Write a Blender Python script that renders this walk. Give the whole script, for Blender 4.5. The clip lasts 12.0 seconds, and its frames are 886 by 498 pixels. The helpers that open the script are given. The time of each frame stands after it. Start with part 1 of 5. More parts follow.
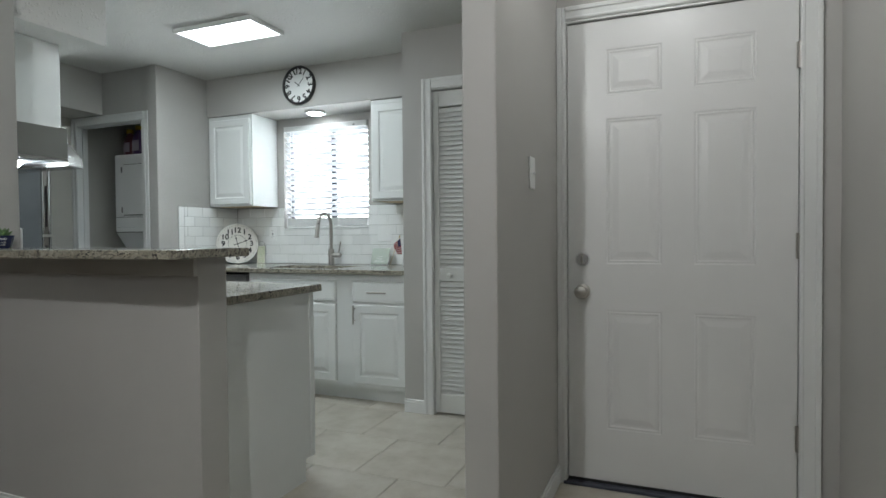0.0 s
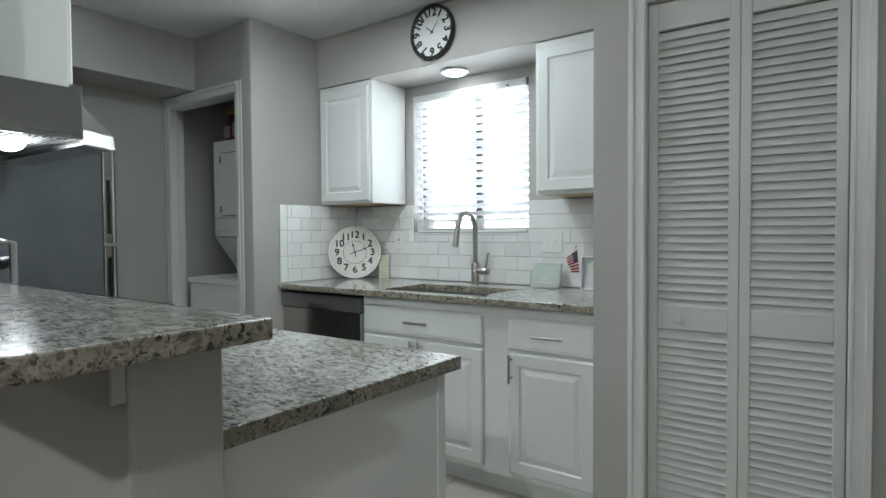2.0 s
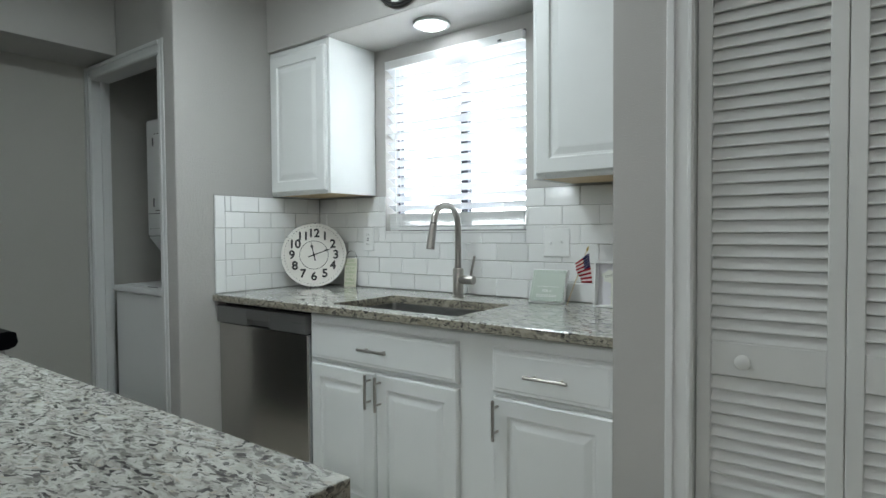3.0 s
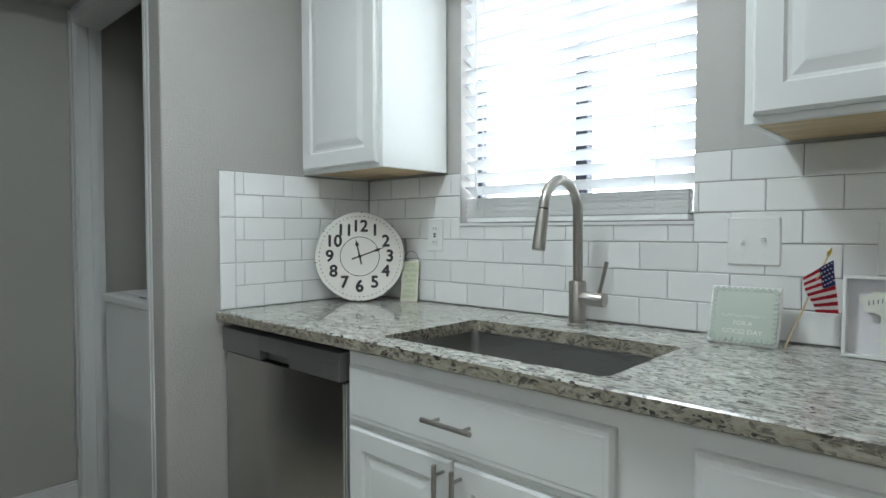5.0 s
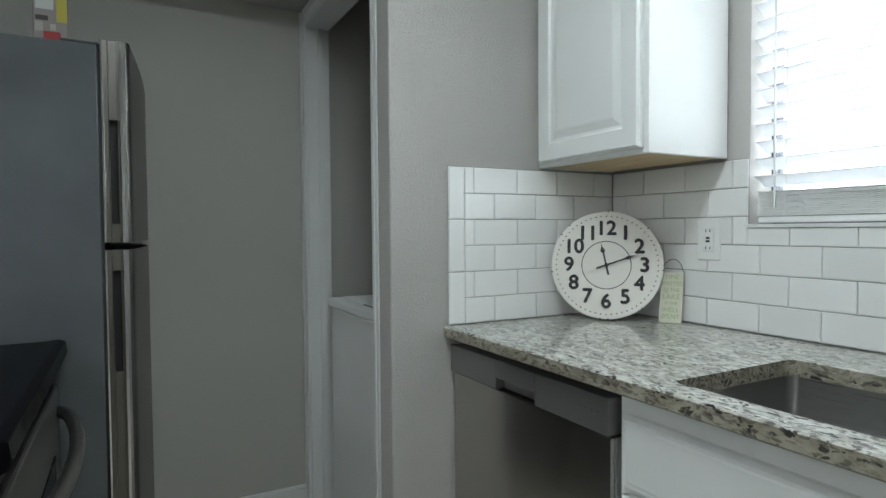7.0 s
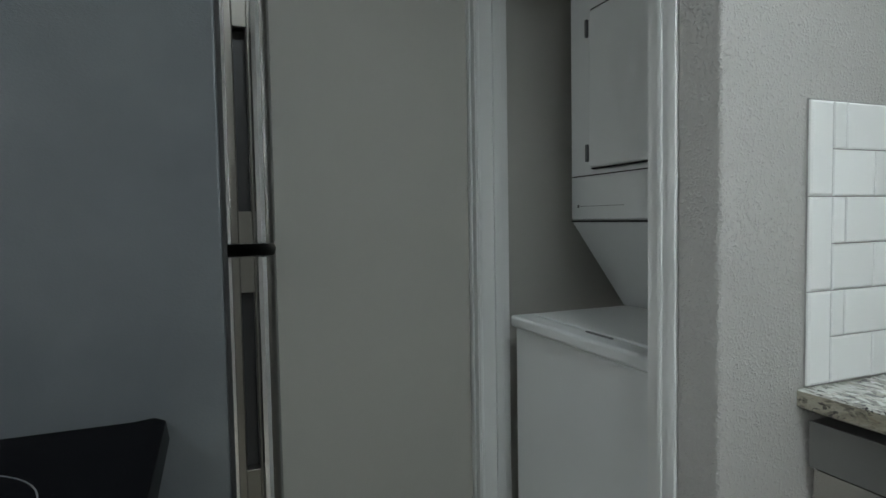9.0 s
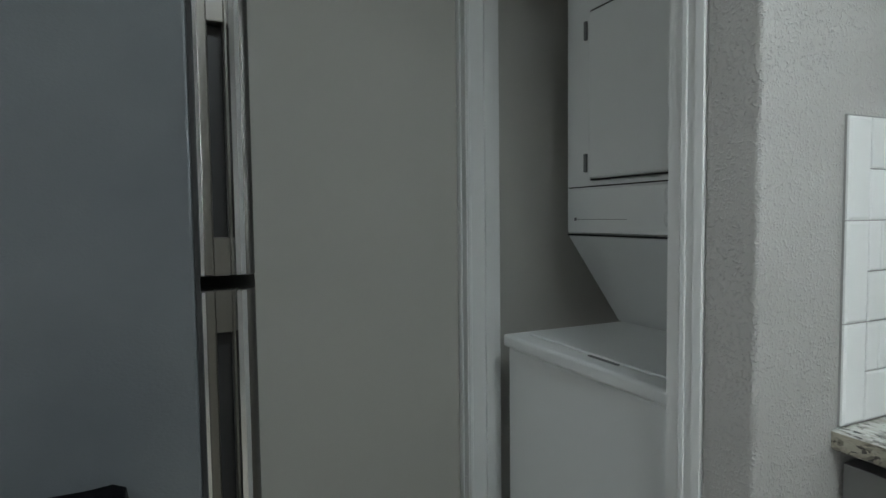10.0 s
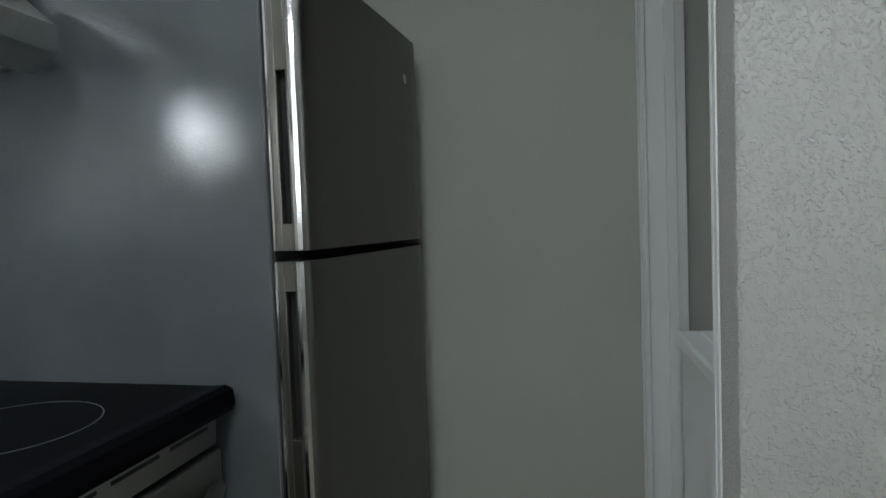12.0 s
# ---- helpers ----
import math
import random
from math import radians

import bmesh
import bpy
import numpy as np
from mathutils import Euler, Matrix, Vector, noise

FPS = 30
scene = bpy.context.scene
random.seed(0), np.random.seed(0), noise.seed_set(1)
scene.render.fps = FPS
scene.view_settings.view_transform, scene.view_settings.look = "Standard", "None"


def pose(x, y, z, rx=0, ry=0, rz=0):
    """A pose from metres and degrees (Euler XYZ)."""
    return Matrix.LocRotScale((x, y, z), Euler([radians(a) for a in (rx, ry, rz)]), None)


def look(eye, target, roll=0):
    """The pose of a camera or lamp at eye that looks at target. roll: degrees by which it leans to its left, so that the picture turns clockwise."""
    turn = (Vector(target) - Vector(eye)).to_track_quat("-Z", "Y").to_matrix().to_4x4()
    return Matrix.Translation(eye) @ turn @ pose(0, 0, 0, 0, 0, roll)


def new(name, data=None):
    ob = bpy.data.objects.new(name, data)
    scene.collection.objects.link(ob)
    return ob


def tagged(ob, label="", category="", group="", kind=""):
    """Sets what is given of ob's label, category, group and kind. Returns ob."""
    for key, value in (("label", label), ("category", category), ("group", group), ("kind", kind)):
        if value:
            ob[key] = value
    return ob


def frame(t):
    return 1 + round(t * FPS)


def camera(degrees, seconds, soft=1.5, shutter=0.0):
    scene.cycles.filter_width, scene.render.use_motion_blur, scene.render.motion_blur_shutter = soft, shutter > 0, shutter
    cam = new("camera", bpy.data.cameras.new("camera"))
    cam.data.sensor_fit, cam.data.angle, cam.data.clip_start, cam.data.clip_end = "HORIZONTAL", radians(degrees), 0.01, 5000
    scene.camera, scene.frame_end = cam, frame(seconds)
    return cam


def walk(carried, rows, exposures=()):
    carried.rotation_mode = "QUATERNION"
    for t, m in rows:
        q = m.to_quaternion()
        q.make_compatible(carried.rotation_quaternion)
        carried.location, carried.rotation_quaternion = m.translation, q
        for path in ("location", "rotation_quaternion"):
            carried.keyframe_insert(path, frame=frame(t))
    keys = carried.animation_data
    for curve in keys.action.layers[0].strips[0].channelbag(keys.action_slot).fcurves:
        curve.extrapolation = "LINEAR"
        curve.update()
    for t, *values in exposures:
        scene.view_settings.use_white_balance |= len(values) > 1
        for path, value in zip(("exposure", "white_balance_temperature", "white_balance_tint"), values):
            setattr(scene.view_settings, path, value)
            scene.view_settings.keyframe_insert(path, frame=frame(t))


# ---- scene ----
cam = camera(74.5, 12.0)
PATH = [
    (0, (0.297, 0.329, 1.1), (-0.464, 2.178, 1.055), -0.5),
    (0.5, (0.099, 0.489, 1.105), (-0.87, 2.238, 1.057), -0.5),
    (1, (-0.135, 0.764, 1.132), (-1.204, 2.454, 1.079), -0.4),
    (1.5, (-0.317, 1.125, 1.165), (-1.483, 2.75, 1.107), -0.5),
    (2, (-0.472, 1.467, 1.177), (-1.648, 3.083, 1.117), -0.4),
    (2.5, (-0.602, 1.806, 1.185), (-1.78, 3.422, 1.122), -0.4),
    (3, (-0.754, 2.131, 1.168), (-1.962, 3.724, 1.106), -0.4),
    (3.2, (-0.833, 2.25, 1.166), (-2.069, 3.821, 1.099), -0.5),
    (4.8, (-1.366, 2.723, 1.147), (-2.72, 4.194, 1.081), -0.2),
    (5, (-1.402, 2.74, 1.146), (-2.759, 4.209, 1.081), -0.1),
    (5.5, (-1.479, 2.762, 1.136), (-2.852, 4.216, 1.077), -0.0),
    (6, (-1.566, 2.763, 1.135), (-2.985, 4.171, 1.079), 0.0),
    (6.5, (-1.644, 2.796, 1.155), (-3.219, 4.026, 1.083), -0.1),
    (7, (-1.767, 2.834, 1.159), (-3.525, 3.786, 1.094), -0.4),
    (7.5, (-1.958, 2.831, 1.144), (-3.812, 3.578, 1.079), -0.4),
    (7.7, (-2.058, 2.82, 1.137), (-3.928, 3.526, 1.074), -0.5),
    (9.3, (-2.64, 2.757, 1.179), (-4.49, 3.508, 1.065), -1.0),
    (9.5, (-2.668, 2.753, 1.19), (-4.506, 3.534, 1.081), -0.9),
    (10, (-2.696, 2.759, 1.203), (-4.512, 3.588, 1.091), -0.7),
    (10.5, (-2.641, 2.826, 1.21), (-4.494, 3.571, 1.098), -0.8),
    (11, (-2.54, 3.02, 1.19), (-4.504, 3.383, 1.087), -1.3),
    (11.5, (-2.503, 3.168, 1.177), (-4.5, 3.138, 1.076), -1.9),
    (12, (-2.537, 3.282, 1.173), (-4.489, 2.858, 1.081), -2.1),
]
walk(cam, [(t, look(eye, target, roll)) for t, eye, target, roll in PATH])

# ---- world, light ----
world = bpy.data.worlds.new("sky")
scene.world = world
world.use_nodes = True
wn = world.node_tree.nodes
sky = wn.new("ShaderNodeTexSky")
sky.sky_type, sky.sun_disc = "NISHITA", False
sky.sun_elevation, sky.sun_rotation = radians(50), radians(200)
wn["Background"].inputs[1].default_value = 0.12
world.node_tree.links.new(sky.outputs[0], wn["Background"].inputs[0])
EXPO = 0.0
scene.view_settings.exposure = EXPO


def lamp(name, place, size_x, size_y, watts, colour, aim=(0, 0, -1), shape="RECTANGLE"):
    data = bpy.data.lights.new(name, "AREA")
    data.shape, data.size, data.size_y = shape, size_x, size_y
    data.energy, data.color = watts, colour
    ob = new(name, data)
    ob.matrix_world = look(place, Vector(place) + Vector(aim))
    return ob


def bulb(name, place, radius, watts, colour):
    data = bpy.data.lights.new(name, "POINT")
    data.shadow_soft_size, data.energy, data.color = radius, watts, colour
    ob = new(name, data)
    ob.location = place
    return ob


COOL, NEUTRAL, DAY = (0.835, 0.95, 0.98), (0.94, 0.97, 0.97), (0.88, 0.96, 1.0)
lamp("kitchen_panel_light", (-2.25, 3.135, 2.325), 0.27, 0.54, 13, COOL)
lamp("sink_light", (-2.31, 4.115, 2.045), 0.11, 0.11, 4, COOL, shape="DISK")
lamp("hood_light", (-2.78, 2.19, 1.455), 0.06, 0.06, 1.2, COOL, shape="DISK")
bulb("dining_light", (-0.45, 0.15, 2.28), 0.04, 58, NEUTRAL)
# added fill with no known fixture, lifts the dim dining wall
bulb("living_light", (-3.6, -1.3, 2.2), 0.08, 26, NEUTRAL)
bulb("entry_light", (0.25, 2.2, 2.26), 0.06, 6, NEUTRAL)
lamp("window_daylight", (-2.336, 4.44, 1.56), 0.74, 0.8, 16, DAY, aim=(0, -1, 0))


# ---- materials ----
def material(name, base, rough=0.5, metal=0.0, build=None, spec=0.5, coat=0.0):
    m = bpy.data.materials.new(name)
    m.use_nodes = True
    tree = m.node_tree
    b = tree.nodes["Principled BSDF"]
    b.inputs["Base Color"].default_value = (*base, 1)
    b.inputs["Roughness"].default_value = rough
    b.inputs["Metallic"].default_value = metal
    b.inputs["Specular IOR Level"].default_value = spec
    b.inputs["Coat Weight"].default_value = coat
    if build:
        build(tree, b)
    return m


def node(tree, kind, **values):
    n = tree.nodes.new(kind)
    for k, v in values.items():
        k = k.replace("_", " ")
        if k in n.inputs:
            n.inputs[k].default_value = v
    return n


def coords(tree, scale=(1, 1, 1), world_space=True):
    if world_space:
        g = tree.nodes.new("ShaderNodeNewGeometry")
        out = g.outputs["Position"]
    else:
        g = tree.nodes.new("ShaderNodeTexCoord")
        out = g.outputs["Object"]
    m = tree.nodes.new("ShaderNodeMapping")
    m.inputs["Scale"].default_value = scale
    tree.links.new(out, m.inputs["Vector"])
    return m.outputs["Vector"]


def noise_tex(tree, vec, scale, detail=3.0, rough=0.5):
    n = tree.nodes.new("ShaderNodeTexNoise")
    n.inputs["Scale"].default_value, n.inputs["Detail"].default_value, n.inputs["Roughness"].default_value = scale, detail, rough
    tree.links.new(vec, n.inputs["Vector"])
    return n.outputs["Fac"]


def ramp(tree, fac, stops):
    r = tree.nodes.new("ShaderNodeValToRGB")
    while len(r.color_ramp.elements) < len(stops):
        r.color_ramp.elements.new(0.5)
    for e, (p, c) in zip(r.color_ramp.elements, stops):
        e.position, e.color = p, (*c, 1) if len(c) == 3 else c
    tree.links.new(fac, r.inputs["Fac"])
    return r.outputs["Color"]


def grey(v):
    return (v, v, v)


def bump(tree, b, height, strength=0.3, distance=0.001, prior=None):
    n = tree.nodes.new("ShaderNodeBump")
    n.inputs["Strength"].default_value, n.inputs["Distance"].default_value = strength, distance
    tree.links.new(height, n.inputs["Height"])
    if prior:
        tree.links.new(prior, n.inputs["Normal"])
    tree.links.new(n.outputs["Normal"], b.inputs["Normal"])
    return n.outputs["Normal"]


def mix(tree, fac, a, c, mode="MIX"):
    n = tree.nodes.new("ShaderNodeMix")
    n.data_type, n.blend_type = "RGBA", mode
    for value, sock in ((fac, n.inputs[0]), (a, n.inputs[6]), (c, n.inputs[7])):
        if isinstance(value, (int, float)):
            sock.default_value = value
        elif isinstance(value, tuple):
            sock.default_value = (*value, 1)
        else:
            tree.links.new(value, sock)
    return n.outputs[2]


def paint_look(base, low=0.93, size=210.0, strength=0.4, distance=0.0013, soft=0.0):
    """Rolled wall paint over sprayed texture: soft blots, fine nap, faint patches."""
    def build(tree, b):
        v = coords(tree)
        patch = noise_tex(tree, v, 1.6, 4)
        dark = tuple(c * low for c in base)
        tree.links.new(ramp(tree, patch, [(0.3, dark), (0.7, base)]), b.inputs["Base Color"])
        blots = ramp(tree, noise_tex(tree, v, size, 2, 0.45), [(0.58 - soft, grey(0)), (0.68 + soft * 0.4, grey(1))])
        nap = noise_tex(tree, v, size * 4, 2)
        n1 = bump(tree, b, nap, 0.12, 0.0006)
        bump(tree, b, blots, strength, distance, n1)
    return build


def satin_look(base, low=0.95):
    def build(tree, b):
        v = coords(tree)
        tree.links.new(ramp(tree, noise_tex(tree, v, 3.0, 5), [(0.3, tuple(c * low for c in base)), (0.7, base)]), b.inputs["Base Color"])
        tree.links.new(ramp(tree, noise_tex(tree, v, 9, 3), [(0.3, grey(0.33)), (0.7, grey(0.38))]), b.inputs["Roughness"])
        bump(tree, b, noise_tex(tree, coords(tree, (1, 1, 0.25)), 260, 2), 0.1, 0.0006)
    return build


def granite_look(tree, b):
    """Pale granite, streaked along x: white field, grey and tan clouds, black and brown flecks."""
    v = coords(tree, (0.5, 1.0, 1.0))
    warp = tree.nodes.new("ShaderNodeTexNoise")
    warp.inputs["Scale"].default_value = 30
    tree.links.new(v, warp.inputs["Vector"])
    add = tree.nodes.new("ShaderNodeMixRGB")
    add.blend_type = "LINEAR_LIGHT"
    add.inputs[0].default_value = 0.018
    tree.links.new(v, add.inputs[1])
    tree.links.new(warp.outputs["Color"], add.inputs[2])
    w = add.outputs[0]
    cloud = ramp(tree, noise_tex(tree, w, 52, 5, 0.62), [(0.32, (0.30, 0.295, 0.265)), (0.44, (0.46, 0.46, 0.42)), (0.55, (0.58, 0.585, 0.545)), (0.72, (0.70, 0.70, 0.67))])
    haze = ramp(tree, noise_tex(tree, w, 17, 3, 0.5), [(0.35, grey(0.84)), (0.6, grey(1.0))])
    cloud = mix(tree, 1.0, cloud, haze, "MULTIPLY")
    tan = ramp(tree, noise_tex(tree, w, 88, 4, 0.6), [(0.58, grey(0)), (0.68, grey(0.6))])
    c1 = mix(tree, tan, cloud, (0.42, 0.36, 0.28))
    smoke = ramp(tree, noise_tex(tree, w, 105, 3, 0.55), [(0.38, grey(0.85)), (0.46, grey(0))])
    c1 = mix(tree, smoke, c1, (0.17, 0.165, 0.155))
    # dark crystals: odd cells of a fine mosaic, gathered in drifts
    vor = tree.nodes.new("ShaderNodeTexVoronoi")
    vor.inputs["Scale"].default_value = 190
    tree.links.new(w, vor.inputs["Vector"])
    odd = ramp(tree, vor.outputs["Color"], [(0.22, grey(1)), (0.28, grey(0))])
    drift = ramp(tree, noise_tex(tree, w, 34, 3, 0.5), [(0.44, grey(1)), (0.62, grey(0.15))])
    c2 = mix(tree, mix(tree, 1.0, odd, drift, "MULTIPLY"), c1, (0.035, 0.033, 0.036))
    fleck = ramp(tree, noise_tex(tree, w, 125, 3, 0.6), [(0.34, grey(0.95)), (0.385, grey(0))])
    c2 = mix(tree, fleck, c2, (0.05, 0.045, 0.045))
    fine = tree.nodes.new("ShaderNodeTexVoronoi")
    fine.inputs["Scale"].default_value = 380
    tree.links.new(w, fine.inputs["Vector"])
    grain = ramp(tree, fine.outputs["Color"], [(0.10, grey(0.72)), (0.35, grey(1)), (1, grey(1))])
    c3 = mix(tree, 0.8, c2, grain, "MULTIPLY")
    # faces that do not look up are darker, browner and rougher
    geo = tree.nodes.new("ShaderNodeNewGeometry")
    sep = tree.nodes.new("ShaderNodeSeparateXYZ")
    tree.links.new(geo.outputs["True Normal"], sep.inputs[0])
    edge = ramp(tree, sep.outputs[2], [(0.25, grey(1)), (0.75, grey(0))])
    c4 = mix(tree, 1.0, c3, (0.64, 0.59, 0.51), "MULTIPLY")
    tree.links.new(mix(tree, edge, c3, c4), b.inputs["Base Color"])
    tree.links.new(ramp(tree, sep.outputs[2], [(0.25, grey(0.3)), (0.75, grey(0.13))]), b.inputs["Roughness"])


def steel_look(base, along=(30, 30, 1400), rough=(0.26, 0.33)):
    def build(tree, b):
        v = coords(tree, along)
        n = noise_tex(tree, v, 1.0, 4, 0.6)
        tree.links.new(ramp(tree, n, [(0.3, grey(rough[0])), (0.7, grey(rough[1]))]), b.inputs["Roughness"])
        tree.links.new(ramp(tree, n, [(0.25, tuple(c * 0.95 for c in base)), (0.75, base)]), b.inputs["Base Color"])
        bump(tree, b, n, 0.012, 0.0002)
    return build


def pebble_look(tree, b):
    v = coords(tree, (1, 1, 1))
    n = noise_tex(tree, coords(tree, (1, 1, 1.7)), 240, 2, 0.5)
    bump(tree, b, n, 0.32, 0.0011)
    tree.links.new(ramp(tree, noise_tex(tree, v, 5, 4), [(0.3, (0.085, 0.093, 0.10)), (0.7, (0.105, 0.114, 0.12))]), b.inputs["Base Color"])


def glaze_look(tree, b):
    oi = tree.nodes.new("ShaderNodeObjectInfo")
    tree.links.new(ramp(tree, oi.outputs["Random"], [(0, (0.74, 0.75, 0.74)), (1, (0.82, 0.83, 0.82))]), b.inputs["Base Color"])
    bump(tree, b, noise_tex(tree, coords(tree), 16, 2), 0.25, 0.002)


def floor_look(tree, b):
    oi = tree.nodes.new("ShaderNodeObjectInfo")
    v = coords(tree)
    shift = tree.nodes.new("ShaderNodeVectorMath")
    shift.operation = "ADD"
    comb = tree.nodes.new("ShaderNodeCombineXYZ")
    mul = tree.nodes.new("ShaderNodeMath")
    mul.operation = "MULTIPLY"
    mul.inputs[1].default_value = 37.0
    tree.links.new(oi.outputs["Random"], mul.inputs[0])
    tree.links.new(mul.outputs[0], comb.inputs[2])
    tree.links.new(v, shift.inputs[0])
    tree.links.new(comb.outputs[0], shift.inputs[1])
    n = noise_tex(tree, shift.outputs[0], 5.5, 6, 0.6)
    c = ramp(tree, n, [(0.3, (0.47, 0.43, 0.36)), (0.5, (0.56, 0.52, 0.45)), (0.72, (0.64, 0.61, 0.54))])
    tint = ramp(tree, oi.outputs["Random"], [(0, grey(0.93)), (1, grey(1.0))])
    tree.links.new(mix(tree, 1.0, c, tint, "MULTIPLY"), b.inputs["Base Color"])
    tree.links.new(ramp(tree, noise_tex(tree, v, 14, 3), [(0.3, grey(0.3)), (0.7, grey(0.48))]), b.inputs["Roughness"])
    bump(tree, b, noise_tex(tree, v, 40, 3), 0.12, 0.001)


def carpet_look(tree, b):
    v = coords(tree)
    tree.links.new(ramp(tree, noise_tex(tree, coords(tree, (0.6, 6, 1)), 7, 6), [(0.3, (0.075, 0.055, 0.042)), (0.7, (0.15, 0.115, 0.09))]), b.inputs["Base Color"])
    bump(tree, b, noise_tex(tree, v, 120, 2), 0.1, 0.001)


def ply_look(tree, b):
    v = coords(tree, (1.5, 14, 14))
    tree.links.new(ramp(tree, noise_tex(tree, v, 4, 6), [(0.3, (0.50, 0.36, 0.19)), (0.7, (0.66, 0.51, 0.30))]), b.inputs["Base Color"])


def slat_look(tree, b):
    out = tree.nodes["Material Output"]
    tr = tree.nodes.new("ShaderNodeBsdfTranslucent")
    tr.inputs["Color"].default_value = (0.9, 0.93, 0.97, 1)
    mx = tree.nodes.new("ShaderNodeMixShader")
    mx.inputs[0].default_value = 0.17
    tree.links.new(b.outputs[0], mx.inputs[1])
    tree.links.new(tr.outputs[0], mx.inputs[2])
    tree.links.new(mx.outputs[0], out.inputs["Surface"])


def leaf_look(tree, b):
    tree.links.new(ramp(tree, noise_tex(tree, coords(tree), 60, 3), [(0.3, (0.05, 0.11, 0.04)), (0.7, (0.16, 0.26, 0.10))]), b.inputs["Base Color"])


def glow(name, colour, strength):
    m = bpy.data.materials.new(name)
    m.use_nodes = True
    t = m.node_tree
    e = t.nodes.new("ShaderNodeEmission")
    e.inputs[0].default_value, e.inputs[1].default_value = (*colour, 1), strength
    t.links.new(e.outputs[0], t.nodes["Material Output"].inputs["Surface"])
    return m


def glass_material(name, tint=(0.95, 0.97, 0.97)):
    m = bpy.data.materials.new(name)
    m.use_nodes = True
    t = m.node_tree
    b = t.nodes["Principled BSDF"]
    b.inputs["Base Color"].default_value = (*tint, 1)
    b.inputs["Roughness"].default_value = 0.02
    b.inputs["Transmission Weight"].default_value = 1.0
    return m


WALL_C = (0.465, 0.455, 0.435)
M_WALL = material("greige_wall_paint", WALL_C, 0.55, build=paint_look(WALL_C))
M_SMOOTH = material("smoother_greige_paint", WALL_C, 0.6, build=paint_look((0.475, 0.468, 0.430), strength=0.08))
M_ROUGHWALL = material("coarse_textured_paint", WALL_C, 0.55, build=paint_look(WALL_C, size=250.0, strength=0.8, distance=0.0026, soft=0.08))
M_CEIL = material("ceiling_paint", (0.68, 0.68, 0.66), 0.7, build=paint_look((0.66, 0.66, 0.64), size=55, strength=0.7, distance=0.003))
M_TRIM = material("white_gloss_trim", (0.74, 0.75, 0.74), 0.32, build=satin_look((0.74, 0.75, 0.74)))
M_CAB = material("white_cabinet_paint", (0.76, 0.78, 0.77), 0.35, build=satin_look((0.76, 0.78, 0.77)))
M_DOOR = material("white_door_paint", (0.72, 0.72, 0.71), 0.3, build=satin_look((0.72, 0.72, 0.71), 0.97))
M_LOUVRE = material("louvre_paint", (0.70, 0.71, 0.69), 0.4, build=satin_look((0.70, 0.71, 0.69)))
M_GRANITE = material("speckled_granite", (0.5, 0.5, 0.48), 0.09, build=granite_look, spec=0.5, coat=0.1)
M_STEEL = material("brushed_steel", (0.46, 0.45, 0.44), 0.3, 1.0, steel_look((0.46, 0.45, 0.44)))
M_STEEL_V = material("brushed_steel_upright", (0.30, 0.29, 0.275), 0.3, 1.0, steel_look((0.155, 0.15, 0.14), (1400, 1400, 8), (0.33, 0.38)))
M_EDGE = material("satin_door_edge", (0.27, 0.26, 0.245), 0.34, 1.0, steel_look((0.24, 0.228, 0.21), (900, 900, 6), (0.30, 0.34)))
M_RANGE = material("worn_silver_steel", (0.32, 0.31, 0.29), 0.35, 1.0, steel_look((0.30, 0.29, 0.275), rough=(0.32, 0.4)))
M_DWSTEEL = material("dishwasher_steel", (0.5, 0.5, 0.5), 0.25, 1.0, steel_look((0.52, 0.50, 0.475), (500, 500, 2), (0.20, 0.24)))
M_STRIP = material("grey_metallic_strip", (0.24, 0.24, 0.24), 0.38, 0.7, steel_look((0.24, 0.238, 0.235), (30, 1400, 1400), (0.36, 0.42)))
M_NICKEL = material("brushed_nickel", (0.44, 0.42, 0.39), 0.28, 1.0, steel_look((0.44, 0.42, 0.39), (900, 900, 60), (0.34, 0.37)))
M_HOODST = material("bright_hood_steel", (0.48, 0.48, 0.47), 0.28, 1.0, steel_look((0.48, 0.48, 0.47), (14, 14, 1400), (0.22, 0.27)))
M_CHROME = material("bright_chrome", (0.75, 0.76, 0.77), 0.12, 1.0)
M_SINK = material("sink_steel", (0.40, 0.40, 0.39), 0.3, 1.0, steel_look((0.40, 0.40, 0.39), (8, 900, 900), (0.25, 0.38)))
M_FRIDGE = material("grey_textured_enamel", (0.14, 0.15, 0.16), 0.11, 0.0, pebble_look)
M_BLACKGLASS = material("black_ceramic_glass", (0.004, 0.004, 0.005), 0.08, spec=0.012)
M_BLACK = material("black_plastic", (0.02, 0.02, 0.021), 0.4)
M_RINGS = material("pale_ring_print", (0.10, 0.105, 0.11), 0.4)
M_DARK = material("dark_gap", (0.015, 0.015, 0.015), 0.8)
M_GREYPL = material("grey_plastic", (0.12, 0.126, 0.13), 0.4)
M_TILE = material("white_glazed_tile", (0.78, 0.79, 0.78), 0.1, build=glaze_look)
M_GROUT = material("grey_grout", (0.33, 0.33, 0.32), 0.85, build=paint_look((0.33, 0.33, 0.32), size=400, strength=0.3))
M_FLOOR = material("beige_floor_tile", (0.55, 0.52, 0.45), 0.4, build=floor_look)
M_FGROUT = material("floor_grout", (0.43, 0.40, 0.34), 0.9, build=paint_look((0.43, 0.40, 0.34), size=300, strength=0.3))
M_BROWN = material("dark_brown_plank", (0.1, 0.08, 0.06), 0.5, build=carpet_look)
M_PLY = material("bare_plywood", (0.55, 0.42, 0.25), 0.5, build=ply_look)
M_SLAT = material("white_blind_slat", (0.82, 0.83, 0.85), 0.4, build=slat_look)
